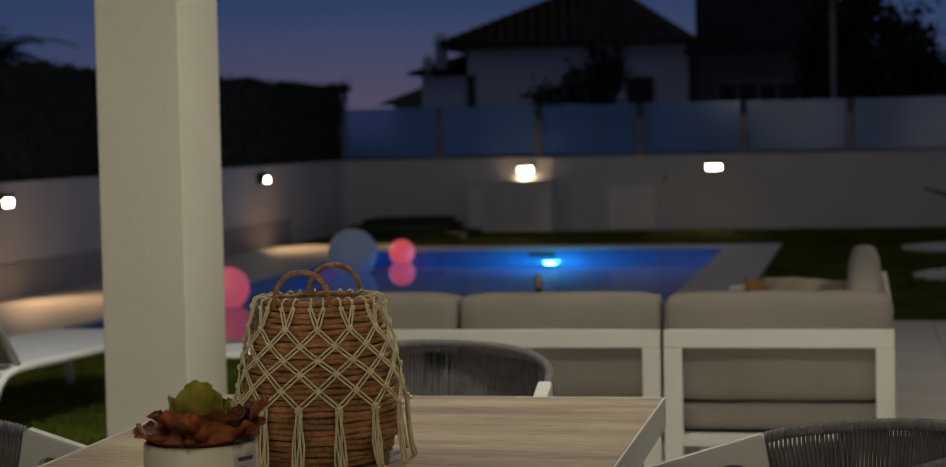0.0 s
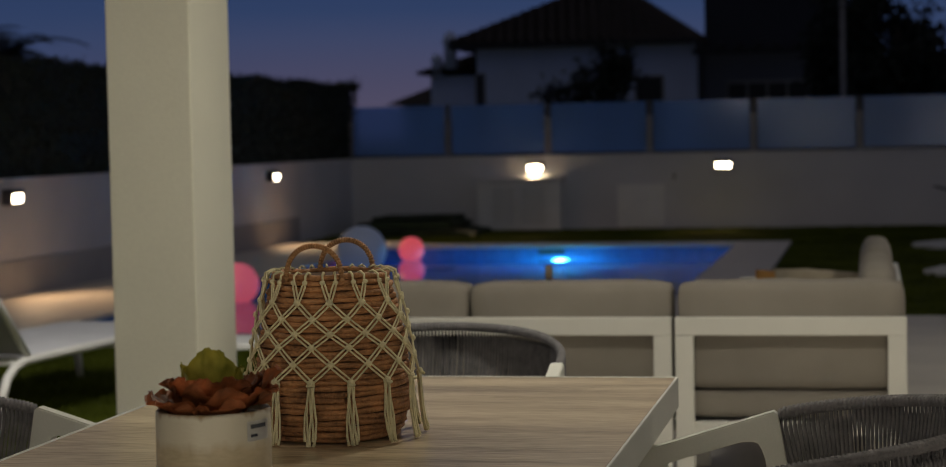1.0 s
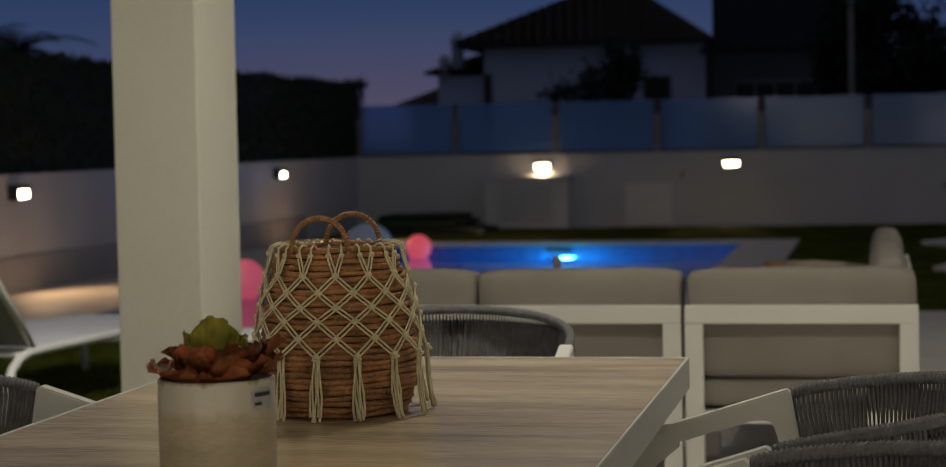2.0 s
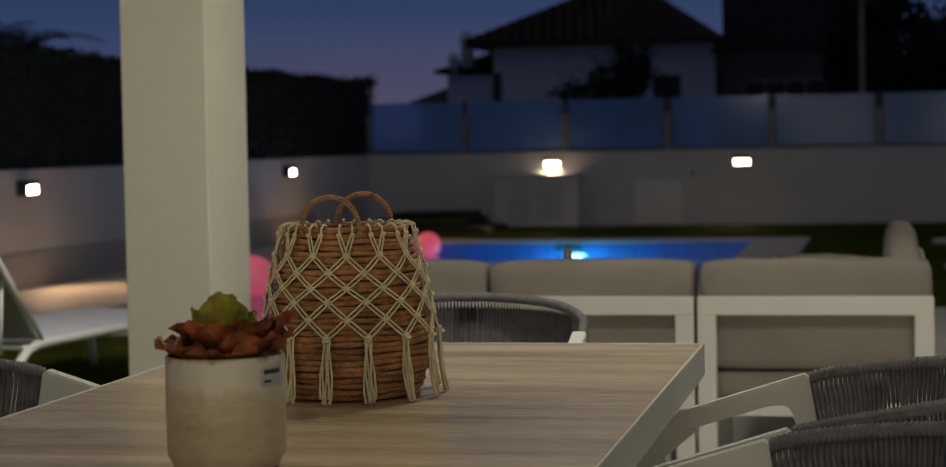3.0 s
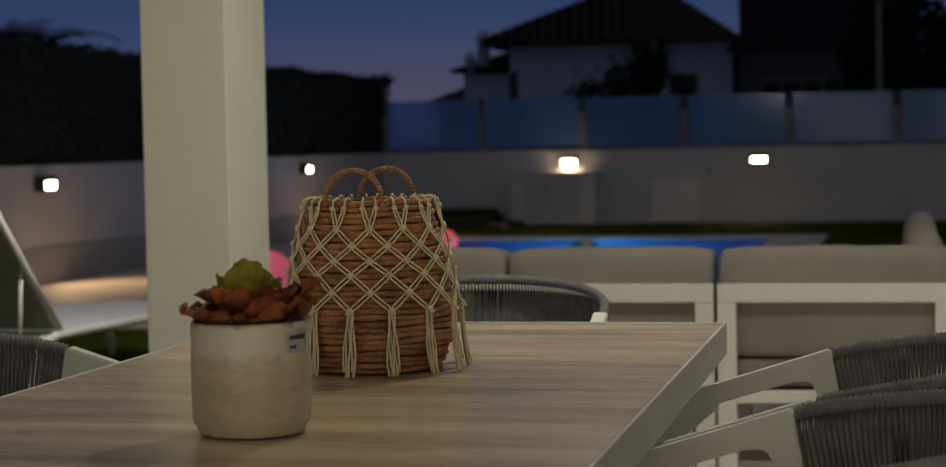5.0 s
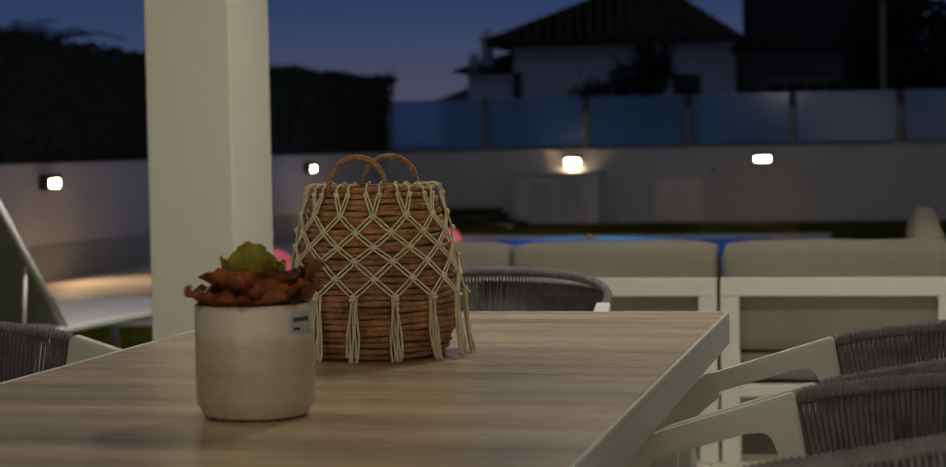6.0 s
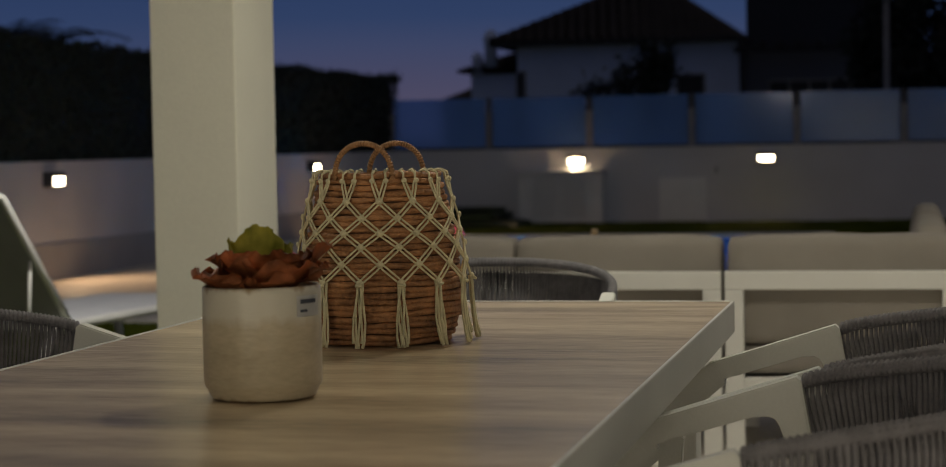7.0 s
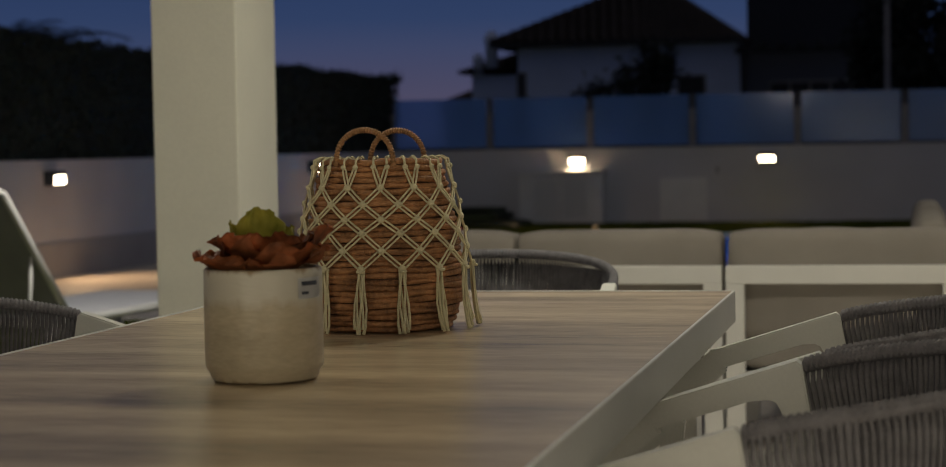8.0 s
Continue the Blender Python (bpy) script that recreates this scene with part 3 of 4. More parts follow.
# ---- neighbouring house, lamp post, trees and palms, all in dusk ----
def far_house():
    t = thing("house", "white neighbouring house with dark hipped tile roof at dusk", "house", pose(0, 40, 0))
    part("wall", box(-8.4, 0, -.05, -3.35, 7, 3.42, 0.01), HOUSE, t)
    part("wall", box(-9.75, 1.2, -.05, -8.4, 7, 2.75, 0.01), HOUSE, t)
    part("wall", box(-3.35, .9, -.05, -.2, 7, 3.2, 0.01), HOUSE_DIM, t)
    part("wall", box(-3.35, 2.2, 3.2, -.2, 7, 6.4, 0.01), HOUSE_DIMMER, t)
    # hipped roof with rows of tiles
    def slope(name, corners, apex):
        bm = bmesh.new()
        a, b = (Vector(c) for c in corners)
        ap = Vector(apex)
        rows = 16
        for k in range(rows):
            s0, s1 = k / rows, (k + 1.12) / rows
            p = [a.lerp(ap, s0), b.lerp(ap, s0), b.lerp(ap, min(1, s1)), a.lerp(ap, min(1, s1))]
            nz = (b - a).cross(ap - a).normalized() * .05
            cols = max(1, int((p[1] - p[0]).length / .24))
            for i in range(cols):
                u0, u1 = i / cols, (i + .86) / cols
                lo0, lo1 = p[0].lerp(p[1], u0), p[0].lerp(p[1], u1)
                hi0, hi1 = p[3].lerp(p[2], u0), p[3].lerp(p[2], u1)
                mid0, mid1 = lo0.lerp(lo1, .5) + nz * 1.9, hi0.lerp(hi1, .5) + nz
                A = [bm.verts.new(v) for v in (lo0, mid0, lo1, hi0, mid1, hi1)]
                bm.faces.new((A[0], A[1], A[4], A[3]))
                bm.faces.new((A[1], A[2], A[5], A[4]))
        bm.faces.new([bm.verts.new(v) for v in (a, b, ap)])
        return part(name, bm, ROOF, t)
    ap = (-5.69, 3.0, 5.0)
    ec = [(-8.95, -.55, 3.42), (-3.3, -.55, 3.36), (-3.3, 7.4, 3.4), (-8.95, 7.4, 3.42)]
    for k in range(4):
        slope("roof", (ec[k], ec[(k + 1) % 4]), ap)
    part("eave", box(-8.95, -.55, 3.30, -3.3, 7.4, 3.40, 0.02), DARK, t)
    wa = (-8.6, 4.0, 3.5)
    wc = [(-10.0, .8, 2.78), (-8.2, .8, 2.85), (-8.2, 7.2, 2.85), (-10.0, 7.2, 2.78)]
    for k in range(4):
        slope("roof", (wc[k], wc[(k + 1) % 4]), wa)
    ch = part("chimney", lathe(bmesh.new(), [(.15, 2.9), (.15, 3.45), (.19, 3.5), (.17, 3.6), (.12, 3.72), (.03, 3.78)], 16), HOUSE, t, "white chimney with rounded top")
    ch.matrix_basis = pose(-9.2, .9, 0)
    ch2 = part("chimney", lathe(bmesh.new(), [(.12, 2.7), (.12, 3.05), (.15, 3.1), (.08, 3.25)], 16), HOUSE, t)
    ch2.matrix_basis = pose(-9.55, 1.0, 0)
    # windows
    for x0, x1, z0, z1, y in ((-8.55 + .12, -8.2, 1.2, 2.75, -.02), (-4.75, -4.1, 1.0, 2.6, -.02)):
        w = part("window", box(x0, y - .03, z0, x1, y + .03, z1, 0.005), POST, t)
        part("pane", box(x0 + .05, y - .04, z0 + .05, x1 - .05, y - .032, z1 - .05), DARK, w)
    w = part("window", box(-2.75, .85, 0, -.9, .9, 2.45, 0.005), POST, t)
    for k in range(4):
        part("pane", box(-2.71 + .45 * k, .83, .1, -2.31 + .45 * k, .845, 2.39), DARK, w)
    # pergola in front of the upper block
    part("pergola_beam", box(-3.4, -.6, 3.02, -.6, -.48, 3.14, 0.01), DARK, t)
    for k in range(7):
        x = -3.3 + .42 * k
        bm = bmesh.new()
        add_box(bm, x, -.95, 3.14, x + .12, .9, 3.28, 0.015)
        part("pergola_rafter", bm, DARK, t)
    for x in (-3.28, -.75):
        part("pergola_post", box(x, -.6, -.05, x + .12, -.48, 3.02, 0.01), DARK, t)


far_house()


def distant_house():
    t = thing("house", "small distant house with low dark roof at dusk", "house", pose(-14.9, 62, 0))
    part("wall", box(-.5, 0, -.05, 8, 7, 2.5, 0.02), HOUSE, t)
    bm = bmesh.new()
    v = [bm.verts.new(p) for p in ((-1, -.5, 2.45), (8.5, -.5, 2.45), (8.5, 7.5, 2.45), (-1, 7.5, 2.45), (4.2, 3.5, 4.7), (5.6, 3.5, 4.7))]
    for f in ((0, 1, 5, 4), (1, 2, 5), (2, 3, 4, 5), (3, 0, 4), (0, 3, 2, 1)):
        bm.faces.new([v[i] for i in f])
    part("roof", bm, ROOF, t)


distant_house()


def tree(x, y, h, parts_of_crown, leaves, size, seed, label, trunk=.1):
    rng = np.random.default_rng(seed)
    t = thing("tree", label, "tree", pose(x, y, -.03))
    bm = bmesh.new()
    tube(bm, [(0, 0, 0), (.03, 0, h * .3), (-.02, .02, h * .6), (0, 0, h)], trunk, 8, taper=[trunk * 1.2, trunk, trunk * .7, trunk * .3])
    for _ in range(9):
        a, z = rng.uniform(0, 6.28), rng.uniform(.35, .85) * h
        l = rng.uniform(.4, 1.0)
        tube(bm, [(0, 0, z), (l * .5 * math.cos(a), l * .5 * math.sin(a), z + l * .3), (l * math.cos(a), l * math.sin(a), z + l * .45)], .03, 5, taper=[.04, .025, .01])
    part("trunk", bm, BARK, t)
    out = []
    for cx, cy, cz, rx, rz, share in parts_of_crown:
        k = int(leaves * share)
        clumps = rng.normal(size=(26, 3))
        clumps /= np.linalg.norm(clumps, axis=1)[:, None]
        clumps *= rng.uniform(.35, 1.0, (26, 1))
        pick = clumps[rng.integers(0, 26, k)] + rng.normal(0, .17, (k, 3))
        out.append(pick * np.array([rx, rx, rz]) + np.array([cx, cy, cz]))
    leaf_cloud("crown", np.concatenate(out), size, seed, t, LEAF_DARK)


tree(-5.1, 36.5, 2.6, [(0, 0, 2.2, .9, .9, .5), (-.9, 0, 1.9, .6, .6, .2), (.4, 0, 2.75, .5, .5, .3)], 2600, .055, 11, "dark leafy tree before the neighbouring house at dusk")
tree(.95, 32, 3.2, [(.0, 0, 2.5, 1.25, 1.0, .4), (1.0, 0, 1.9, 1.4, 1.0, .3), (-.6, 0, 1.7, .8, 1.0, .3), (-.6, .2, 3.5, .75, .5, .15), (-1.05, .3, 2.9, .7, 1.1, .3), (-1.0, .3, 1.6, .7, .8, .2)], 9500, .06, 12, "large dark feathery tree behind the glass fence", .16)
tree(3.6, 33, 3.0, [(0, 0, 1.9, 1.8, 1.1, 1.0)], 5000, .06, 13, "large dark leafy tree behind the glass fence", .16)


def palm(x, y, h, seed):
    rng = np.random.default_rng(seed)
    t = thing("palm_tree", "dark palm with drooping fronds behind the hedge", "palm", pose(x, y, -.03))
    part("trunk", tube(bmesh.new(), [(0, 0, 0), (.03, 0, h * .5), (0, 0, h)], .14, 10, taper=[.18, .14, .12]), BARK, t)
    for k in range(22):
        a, up, L = rng.uniform(0, 6.28), rng.uniform(-.1, 1.2), rng.uniform(.9, 1.4)
        bm = bmesh.new()
        spine = []
        for j in range(9):
            s = j / 8
            spine.append(Vector((math.cos(a) * L * s * math.cos(up * (1 - s * .6)), math.sin(a) * L * s * math.cos(up * (1 - s * .6)), h + L * (math.sin(up) * s - .55 * s * s))))
        tube(bm, spine, .012, 4, taper=[.016 * (1 - j / 10) for j in range(9)])
        for j in range(1, 9):
            d = (spine[j] - spine[j - 1]).normalized()
            side = d.cross(Vector((0, 0, 1))).normalized()
            for q in (0, .33, .66):
                base = spine[j - 1].lerp(spine[j], q)
                for sg in (-1, 1):
                    tip = base + (side * sg * .8 + d * .7 + Vector((0, 0, -.25))) * (.36 * (1 - .05 * j))
                    A = [bm.verts.new(v) for v in (base, base + d * .03, tip)]
                    bm.faces.new(A)
        part("frond", bm, LEAF_DARK, t)


palm(-13.5, 26, 2.85, 21)
palm(-14.6, 27, 2.95, 22)


def lamp_post(x, y):
    t = thing("street_lamp", "slim grey street lamp post, unlit, beyond the fence", "street lamp", pose(x, y, -.03))
    part("pole", tube(bmesh.new(), [(0, 0, 0), (0, 0, 1.5), (0, 0, 3.33)], .045, 10, taper=[.06, .05, .045]), POST, t)
    part("collar", lathe(bmesh.new(), [(.055, 3.30), (.06, 3.33), (.06, 3.37), (.05, 3.40)], 14), POST, t)
    part("upper_pole", tube(bmesh.new(), [(0, 0, 3.4), (0, 0, 4.4), (.3, 0, 4.55)], .035, 8), POST, t)
    part("lamp_head", box(.25, -.07, 4.52, .75, .07, 4.6, 0.02), DARK_METAL, t)


lamp_post(.02, 28)
tree(1.95, 20.6, .4, [(0, 0, .35, .28, .3, 1.0)], 500, .05, 31, "small dark shrub in the bed by the wall", .03)


# ---- corner sofa ----
def soft_box(x0, y0, z0, x1, y1, z1, r=.035, puff=.012, seed=0):
    """A cushion: a rounded box with slightly swollen, uneven faces."""
    bm = box(x0, y0, z0, x1, y1, z1)
    bmesh.ops.subdivide_edges(bm, edges=list(bm.edges), cuts=9, use_grid_fill=True)
    c = Vector(((x0 + x1) / 2, (y0 + y1) / 2, (z0 + z1) / 2))
    h = Vector(((x1 - x0) / 2, (y1 - y0) / 2, (z1 - z0) / 2))
    for v in bm.verts:
        d = v.co - c
        q = Vector([max(-h[i] + r, min(h[i] - r, d[i])) for i in range(3)])
        o = d - q
        if o.length > 1e-6:
            d = q + o.normalized() * r
        n = [1 - (d[i] / h[i]) ** 2 for i in range(3)]
        for i in range(3):
            j, k = (i + 1) % 3, (i + 2) % 3
            if abs(d[i]) > h[i] * .9:
                d[i] += math.copysign(puff * max(0, n[j]) * max(0, n[k]), d[i])
        d += Vector([noise.noise((c + d) * 7 + Vector((seed, k * 9, 0))) * .004 for k in range(3)])
        v.co = c + d
    for f in bm.faces:
        f.smooth = True
    return bm


def sofa_module(name, label, x0, x1, cushions, seat_depth=.78, m=None):
    """Back frame along x at y = 0, seat towards +y."""
    t = thing(name, label, "sofa", m or pose(0, 2.53, 0), "modules of the corner sofa")
    part("top_rail", box(x0, 0, .582, x1, .05, .645, 0.004), ALU, t)
    part("bottom_rail", box(x0 + .065, 0, .232, x1 - .065, .05, .275, 0.004), ALU, t)
    for x in (x0, x1 - .065):
        part("leg", box(x, 0, 0, x + .065, .05, .582, 0.004), ALU, t)
    for x in (x0, x1 - .06):
        part("leg", box(x, seat_depth - .06, 0, x + .06, seat_depth, .232, 0.004), ALU, t)
    bm = bmesh.new()
    add_box(bm, x0, seat_depth - .05, .232, x1, seat_depth, .275, 0.004)
    add_box(bm, x0, .05, .232, x0 + .05, seat_depth - .05, .275, 0.004)
    add_box(bm, x1 - .05, .05, .232, x1, seat_depth - .05, .275, 0.004)
    add_box(bm, x0 + .05, .05, .245, x1 - .05, seat_depth - .05, .265)
    part("seat_frame", bm, ALU, t)
    w = (x1 - x0) / cushions
    for k in range(cushions):
        a, b = x0 + w * k + .006, x0 + w * (k + 1) - .006
        part("back_cushion", soft_box(a, .055, .388, b, .225, .766, .032, .004, k), FABRIC, t, "taupe fabric back cushion")
        part("seat_cushion", soft_box(a, .058, .276, b, seat_depth, .384, .035, .010, k + 5), FABRIC, t, "taupe fabric seat cushion")
    return t


sofa_module("sofa", "white aluminium two-seat sofa with taupe cushions, seen from behind", -1.752, -.268, 2)
sofa_module("sofa", "white aluminium corner sofa seat with taupe cushions", -.256, .545, 1)


def sofa_return():
    t = thing("sofa", "white aluminium sofa return with taupe cushions and side arm", "sofa", pose(0, 0, 0), "modules of the corner sofa")
    x0, x1, y0, y1 = -.20, .553, 3.33, 5.30
    part("top_rail", box(x1 - .05, y0, .59, x1, y1, .65, 0.004), ALU, t)
    part("bottom_rail", box(x1 - .05, y0, .232, x1, y1 - .065, .275, 0.004), ALU, t)
    for y in (y0, y0 + .9, y1 - .065):
        part("leg", box(x1 - .05, y, 0, x1, y + .065, .59, 0.004), ALU, t)
    part("arm_rail", box(x0, y1 - .05, .535, x1 - .05, y1, .585, 0.004), ALU, t)
    part("leg", box(x0, y1 - .05, 0, x0 + .06, y1, .535, 0.004), ALU, t)
    part("seat_frame", box(x0, y0, .24, x1 - .05, y1 - .05, .27, 0.004), ALU, t)
    for k in range(2):
        a = y0 + k * .96
        part("seat_cushion", soft_box(x0, a, .272, x1 - .055, a + .95, .384, .035, .01, 20 + k), FABRIC, t)
    for k, (a, b) in enumerate(((2.80, 3.95), (3.965, 5.22))):
        part("back_cushion", soft_box(.385, a, .388, .512, b, .785, .045, .015, 30 + k), FABRIC, t)


sofa_return()
PILLOW = material("beige_linen", (0.42, 0.36, 0.27), 0.95, vary=0.15, scale=9, fine=300, bump=0.3, spec=0.2)
OCHRE = material("ochre_linen", (0.42, 0.22, 0.07), 0.95, vary=0.15, scale=9, fine=300, bump=0.3, spec=0.2)


def pillow(label, mat, m, w=.40, d=.11):
    bm = bmesh.new()
    bmesh.ops.create_grid(bm, x_segments=12, y_segments=12, size=.5)
    for v in bm.verts:
        x, y = v.co.x * 2, v.co.y * 2
        k = max(0, (1 - x ** 4) * (1 - y ** 4)) ** .5
        pin = 1 - .06 * (1 - abs(x) ** 2) * abs(y) - .06 * (1 - abs(y) ** 2) * abs(x)
        v.co = Vector((x * w / 2 * pin, y * w / 2 * pin, k * d / 2 + .008 * noise.noise(v.co * 8)))
    geo = bmesh.ops.duplicate(bm, geom=list(bm.verts) + list(bm.faces))["geom"]
    for v in [g for g in geo if isinstance(g, bmesh.types.BMVert)]:
        v.co.z = -v.co.z
    bmesh.ops.remove_doubles(bm, verts=list(bm.verts), dist=.0008)
    for f in bm.faces:
        f.smooth = True
    return solid("throw_pillow", bm, mat, label, "pillow", "pillows on the sofa return", m=m)


pillow("beige linen throw pillow resting on the sofa seat", PILLOW, pose(.20, 5.0, .488, 38, 4, 8), .44, .13)
pillow("ochre throw pillow leaning on the sofa arm", OCHRE, pose(.01, 5.13, .50, 66, 0, -6), .28, .09)


def coffee_table():
    t = thing("coffee_table", "low white aluminium coffee table before the sofa", "coffee table", pose(-.97, 4.25, 0))
    part("tabletop", box(-.45, -.3, .37, .45, .3, .40, 0.005), ALU, t)
    for x in (-.43, .39):
        for y in (-.28, .24):
            part("leg", box(x, y, 0, x + .04, y + .04, .37, 0.003), ALU, t)


coffee_table()
bottle = thing("wine_bottle", "dark wine bottle with gold foil cap on coffee table", "bottle", pose(-.974, 4.2, .40))
BOTTLE = material("dark_glass", (0.012, 0.014, 0.010), 0.08, vary=0.1)
FOIL = material("gold_foil", (0.50, 0.36, 0.20), 0.35, 0.6, vary=0.15)
part("body", lathe(bmesh.new(), [(.034, 0), (.037, .006), (.037, .17), (.030, .205), (.016, .24), (.0145, .27)], 28), BOTTLE, bottle)
part("foil_cap", lathe(bmesh.new(), [(.0155, .265), (.0165, .27), (.0165, .318), (.015, .323)], 24), FOIL, bottle, "gold foil cap")


# ---- dining table ----
table = thing("dining_table", "white aluminium dining table with pale wood-look top", "dining table")
TX0, TX1, TY0, TY1 = -1.07, 0.0, -2.76, 0.0
bm = bmesh.new()
r = .006
add_box(bm, TX1 - r, TY0, .682, TX1, TY1, .752, 0.003)
add_box(bm, TX0, TY0, .682, TX0 + r, TY1, .752, 0.003)
add_box(bm, TX0 + r, TY1 - r, .682, TX1 - r, TY1, .752, 0.003)
add_box(bm, TX0 + r, TY0, .682, TX1 - r, TY0 + r, .752, 0.003)
part("rim", bm, ALU_GREY, table, "white aluminium rim")
cuts = [TY0 + r + .001, -1.02, TY1 - r - .001]
for a, b in zip(cuts, cuts[1:]):
    part("top_panel", box(TX0 + r + .001, a + .0005, .715, TX1 - r - .001, b - .0005, .75, 0.0008), WOOD, table, "pale ash wood-look panel")
bm = bmesh.new()
add_box(bm, TX0 + .09, TY0 + .3, .64, TX0 + .13, TY1 - .3, .70)
add_box(bm, TX1 - .13, TY0 + .3, .64, TX1 - .09, TY1 - .3, .70)
part("under_beam", bm, ALU_GREY, table)
for x in (TX0 + .07, TX1 - .15):
    for y in (TY0 + .06, TY1 - .16):
        part("leg", box(x, y, 0, x + .08, y + .10, .70, 0.004), ALU_GREY, table)


# ---- rope dining chairs ----
def back_curve(s):
    """Plan of the rope back, s from -1 to 1; the front of the chair looks to -x."""
    a = s * math.pi / 2
    x = .242 + .40 * abs(math.cos(a)) ** .95
    y = .36 * math.copysign(abs(math.sin(a)), s)
    z = .737 + .056 * ((x - .242) / .40) ** .75
    return Vector((x, y, z))


def even(n):
    """n + 1 places along the back curve, evenly spaced."""
    f = [back_curve(-1 + k / 200) for k in range(401)]
    d = np.concatenate([[0], np.cumsum([(b - a).length for a, b in zip(f, f[1:])])])
    return [back_curve(-1 + float(np.interp(d[-1] * k / n, d, np.arange(401))) / 200) for k in range(n + 1)]


def bar(bm, a, b, w, d):
    """A flat bar between a and b, w wide across y, d deep in the plane of x and z."""
    a, b = Vector(a), Vector(b)
    u = (b - a).normalized()
    n = Vector((-u.z, 0, u.x)).normalized() * d / 2
    y = Vector((0, w / 2, 0))
    A = [bm.verts.new(p) for p in (a - n - y, a - n + y, a + n + y, a + n - y)]
    B = [bm.verts.new(p) for p in (b - n - y, b - n + y, b + n + y, b + n - y)]
    fs = [bm.faces.new(A), bm.faces.new(B[::-1])]
    for k in range(4):
        fs.append(bm.faces.new((A[k], B[k], B[(k + 1) % 4], A[(k + 1) % 4])))
    es = {e for f in fs for e in f.edges}
    bmesh.ops.bevel(bm, geom=list(es), offset=.004, segments=2, affect="EDGES")


# armrest and rear post in one flat piece, seen from the side (x, z)
ARM = [(-.013, .670), (.229, .7455), (.2375, .7385), (.2777, .5035), (.238, .4965), (.2115, .652), (.208, .672), (.201, .684), (.189, .689), (.165, .6845), (-.001, .634)]


def plate(outline, y, w):
    """A flat piece of the given outline, w thick round y, with rounded edges."""
    bm = bmesh.new()
    a, b = ([bm.verts.new((px, y + dy, pz)) for px, pz in outline] for dy in (-w / 2, w / 2))
    faces = [bm.faces.new(a), bm.faces.new(b[::-1])]
    rim = [e for f in faces for e in f.edges]
    for k in range(len(outline)):
        j = (k + 1) % len(outline)
        bm.faces.new((a[k], a[j], b[j], b[k]))
    bmesh.ops.bevel(bm, geom=rim, offset=.003, segments=2, affect="EDGES")
    return bm


def dining_chair(m, label):
    t = thing("dining_chair", label, "chair", m, "chairs round the dining table")
    for sy in (-1, 1):
        y = sy * .357
        part("arm_frame", plate(ARM, y, .034), ALU_GREY, t, "white flat armrest with its rear post")
        bm = bmesh.new()
        bar(bm, (.006, y, .652), (-.090, y, .572), .033, .050)
        bar(bm, (-.082, y, .590), (-.125, y, .0), .032, .046)
        part("leg", bm, ALU_GREY, t)
        bm = bmesh.new()
        bar(bm, (.255, y, .52), (.36, y, .0), .035, .040)
        part("leg", bm, ALU_GREY, t)
        bm = bmesh.new()
        bar(bm, (-.045, y, .42), (.30, y, .42), .040, .05)
        part("side_rail", bm, ALU_GREY, t)
    N = 40
    pts = even(N)
    bm = bmesh.new()
    tube(bm, pts, .011, 8)
    part("top_rail", bm, ROPE, t, "rope-wrapped back rail")
    low = [Vector((.296 + (p.x - .242) * .70, p.y * .97, .43)) for p in pts]
    bm = bmesh.new()
    tube(bm, low, .012, 6)
    part("lower_rail", bm, ALU_GREY, t)
    bm = bmesh.new()
    M = 134
    for k, p in enumerate(even(M)):
        c = Vector((.2, 0, 0))
        out = Vector((p.x - c.x, p.y, 0)).normalized()
        j = noise.noise(Vector((k * 1.7, 0, 0))) * .003
        q = Vector((.296 + (p.x - .242) * .70, p.y * .97 + j, .43))
        mid = p.lerp(q, .5) + out * .006 + Vector((0, j, 0))
        tube(bm, [p - out * .009 + Vector((0, 0, -.008)), p - out * .006 + Vector((0, 0, .006)), p + Vector((0, 0, .0095)), p + out * .006 + Vector((0, 0, .004)), p + out * .007 + Vector((0, 0, -.03)), mid, q, q - Vector((0, 0, .014))], .0046, 6, taper=[.0046] * 4 + [.0045, .0035, .0027, .0026])
    part("rope_weave", bm, ROPE, t, "vertical grey rope strands")
    part("seat", soft_box(-.04, -.31, .44, .46, .31, .49, .025, .008, 3), SEAT, t, "pale grey seat pad")
    bm = bmesh.new()
    bar(bm, (-.05, 0, .40), (-.01, 0, .40), .67, .03)
    part("front_rail", bm, ALU_GREY, t)
    return t


SEAT = material("pale_seat_fabric", (0.50, 0.49, 0.46), 0.9, vary=0.08, scale=8, fine=300, bump=0.2, spec=0.2)
CHAIR = "white aluminium dining chair with grey rope back "
first_chair = dining_chair(pose(.005, -.84, 0), CHAIR + "beside the table")
copy_thing(first_chair, pose(-.038, -1.665, 0, rz=-2.6))
copy_thing(first_chair, pose(-1.075, -.86, 0, rz=180))
tagged(copy_thing(first_chair, pose(-.682, .085, 0, rz=90)), CHAIR + "at the table end")


# ---- basket with macrame net ----
BX, BY, BZ = -.556, -.875, .751


def basket_r(z):
    """Radius of the basket's outside at the height z over the table."""
    return float(np.interp(z, [0, .02, .045, .10, .16, .22, .28, .305], [.122, .135, .144, .148, .142, .131, .117, .111]))


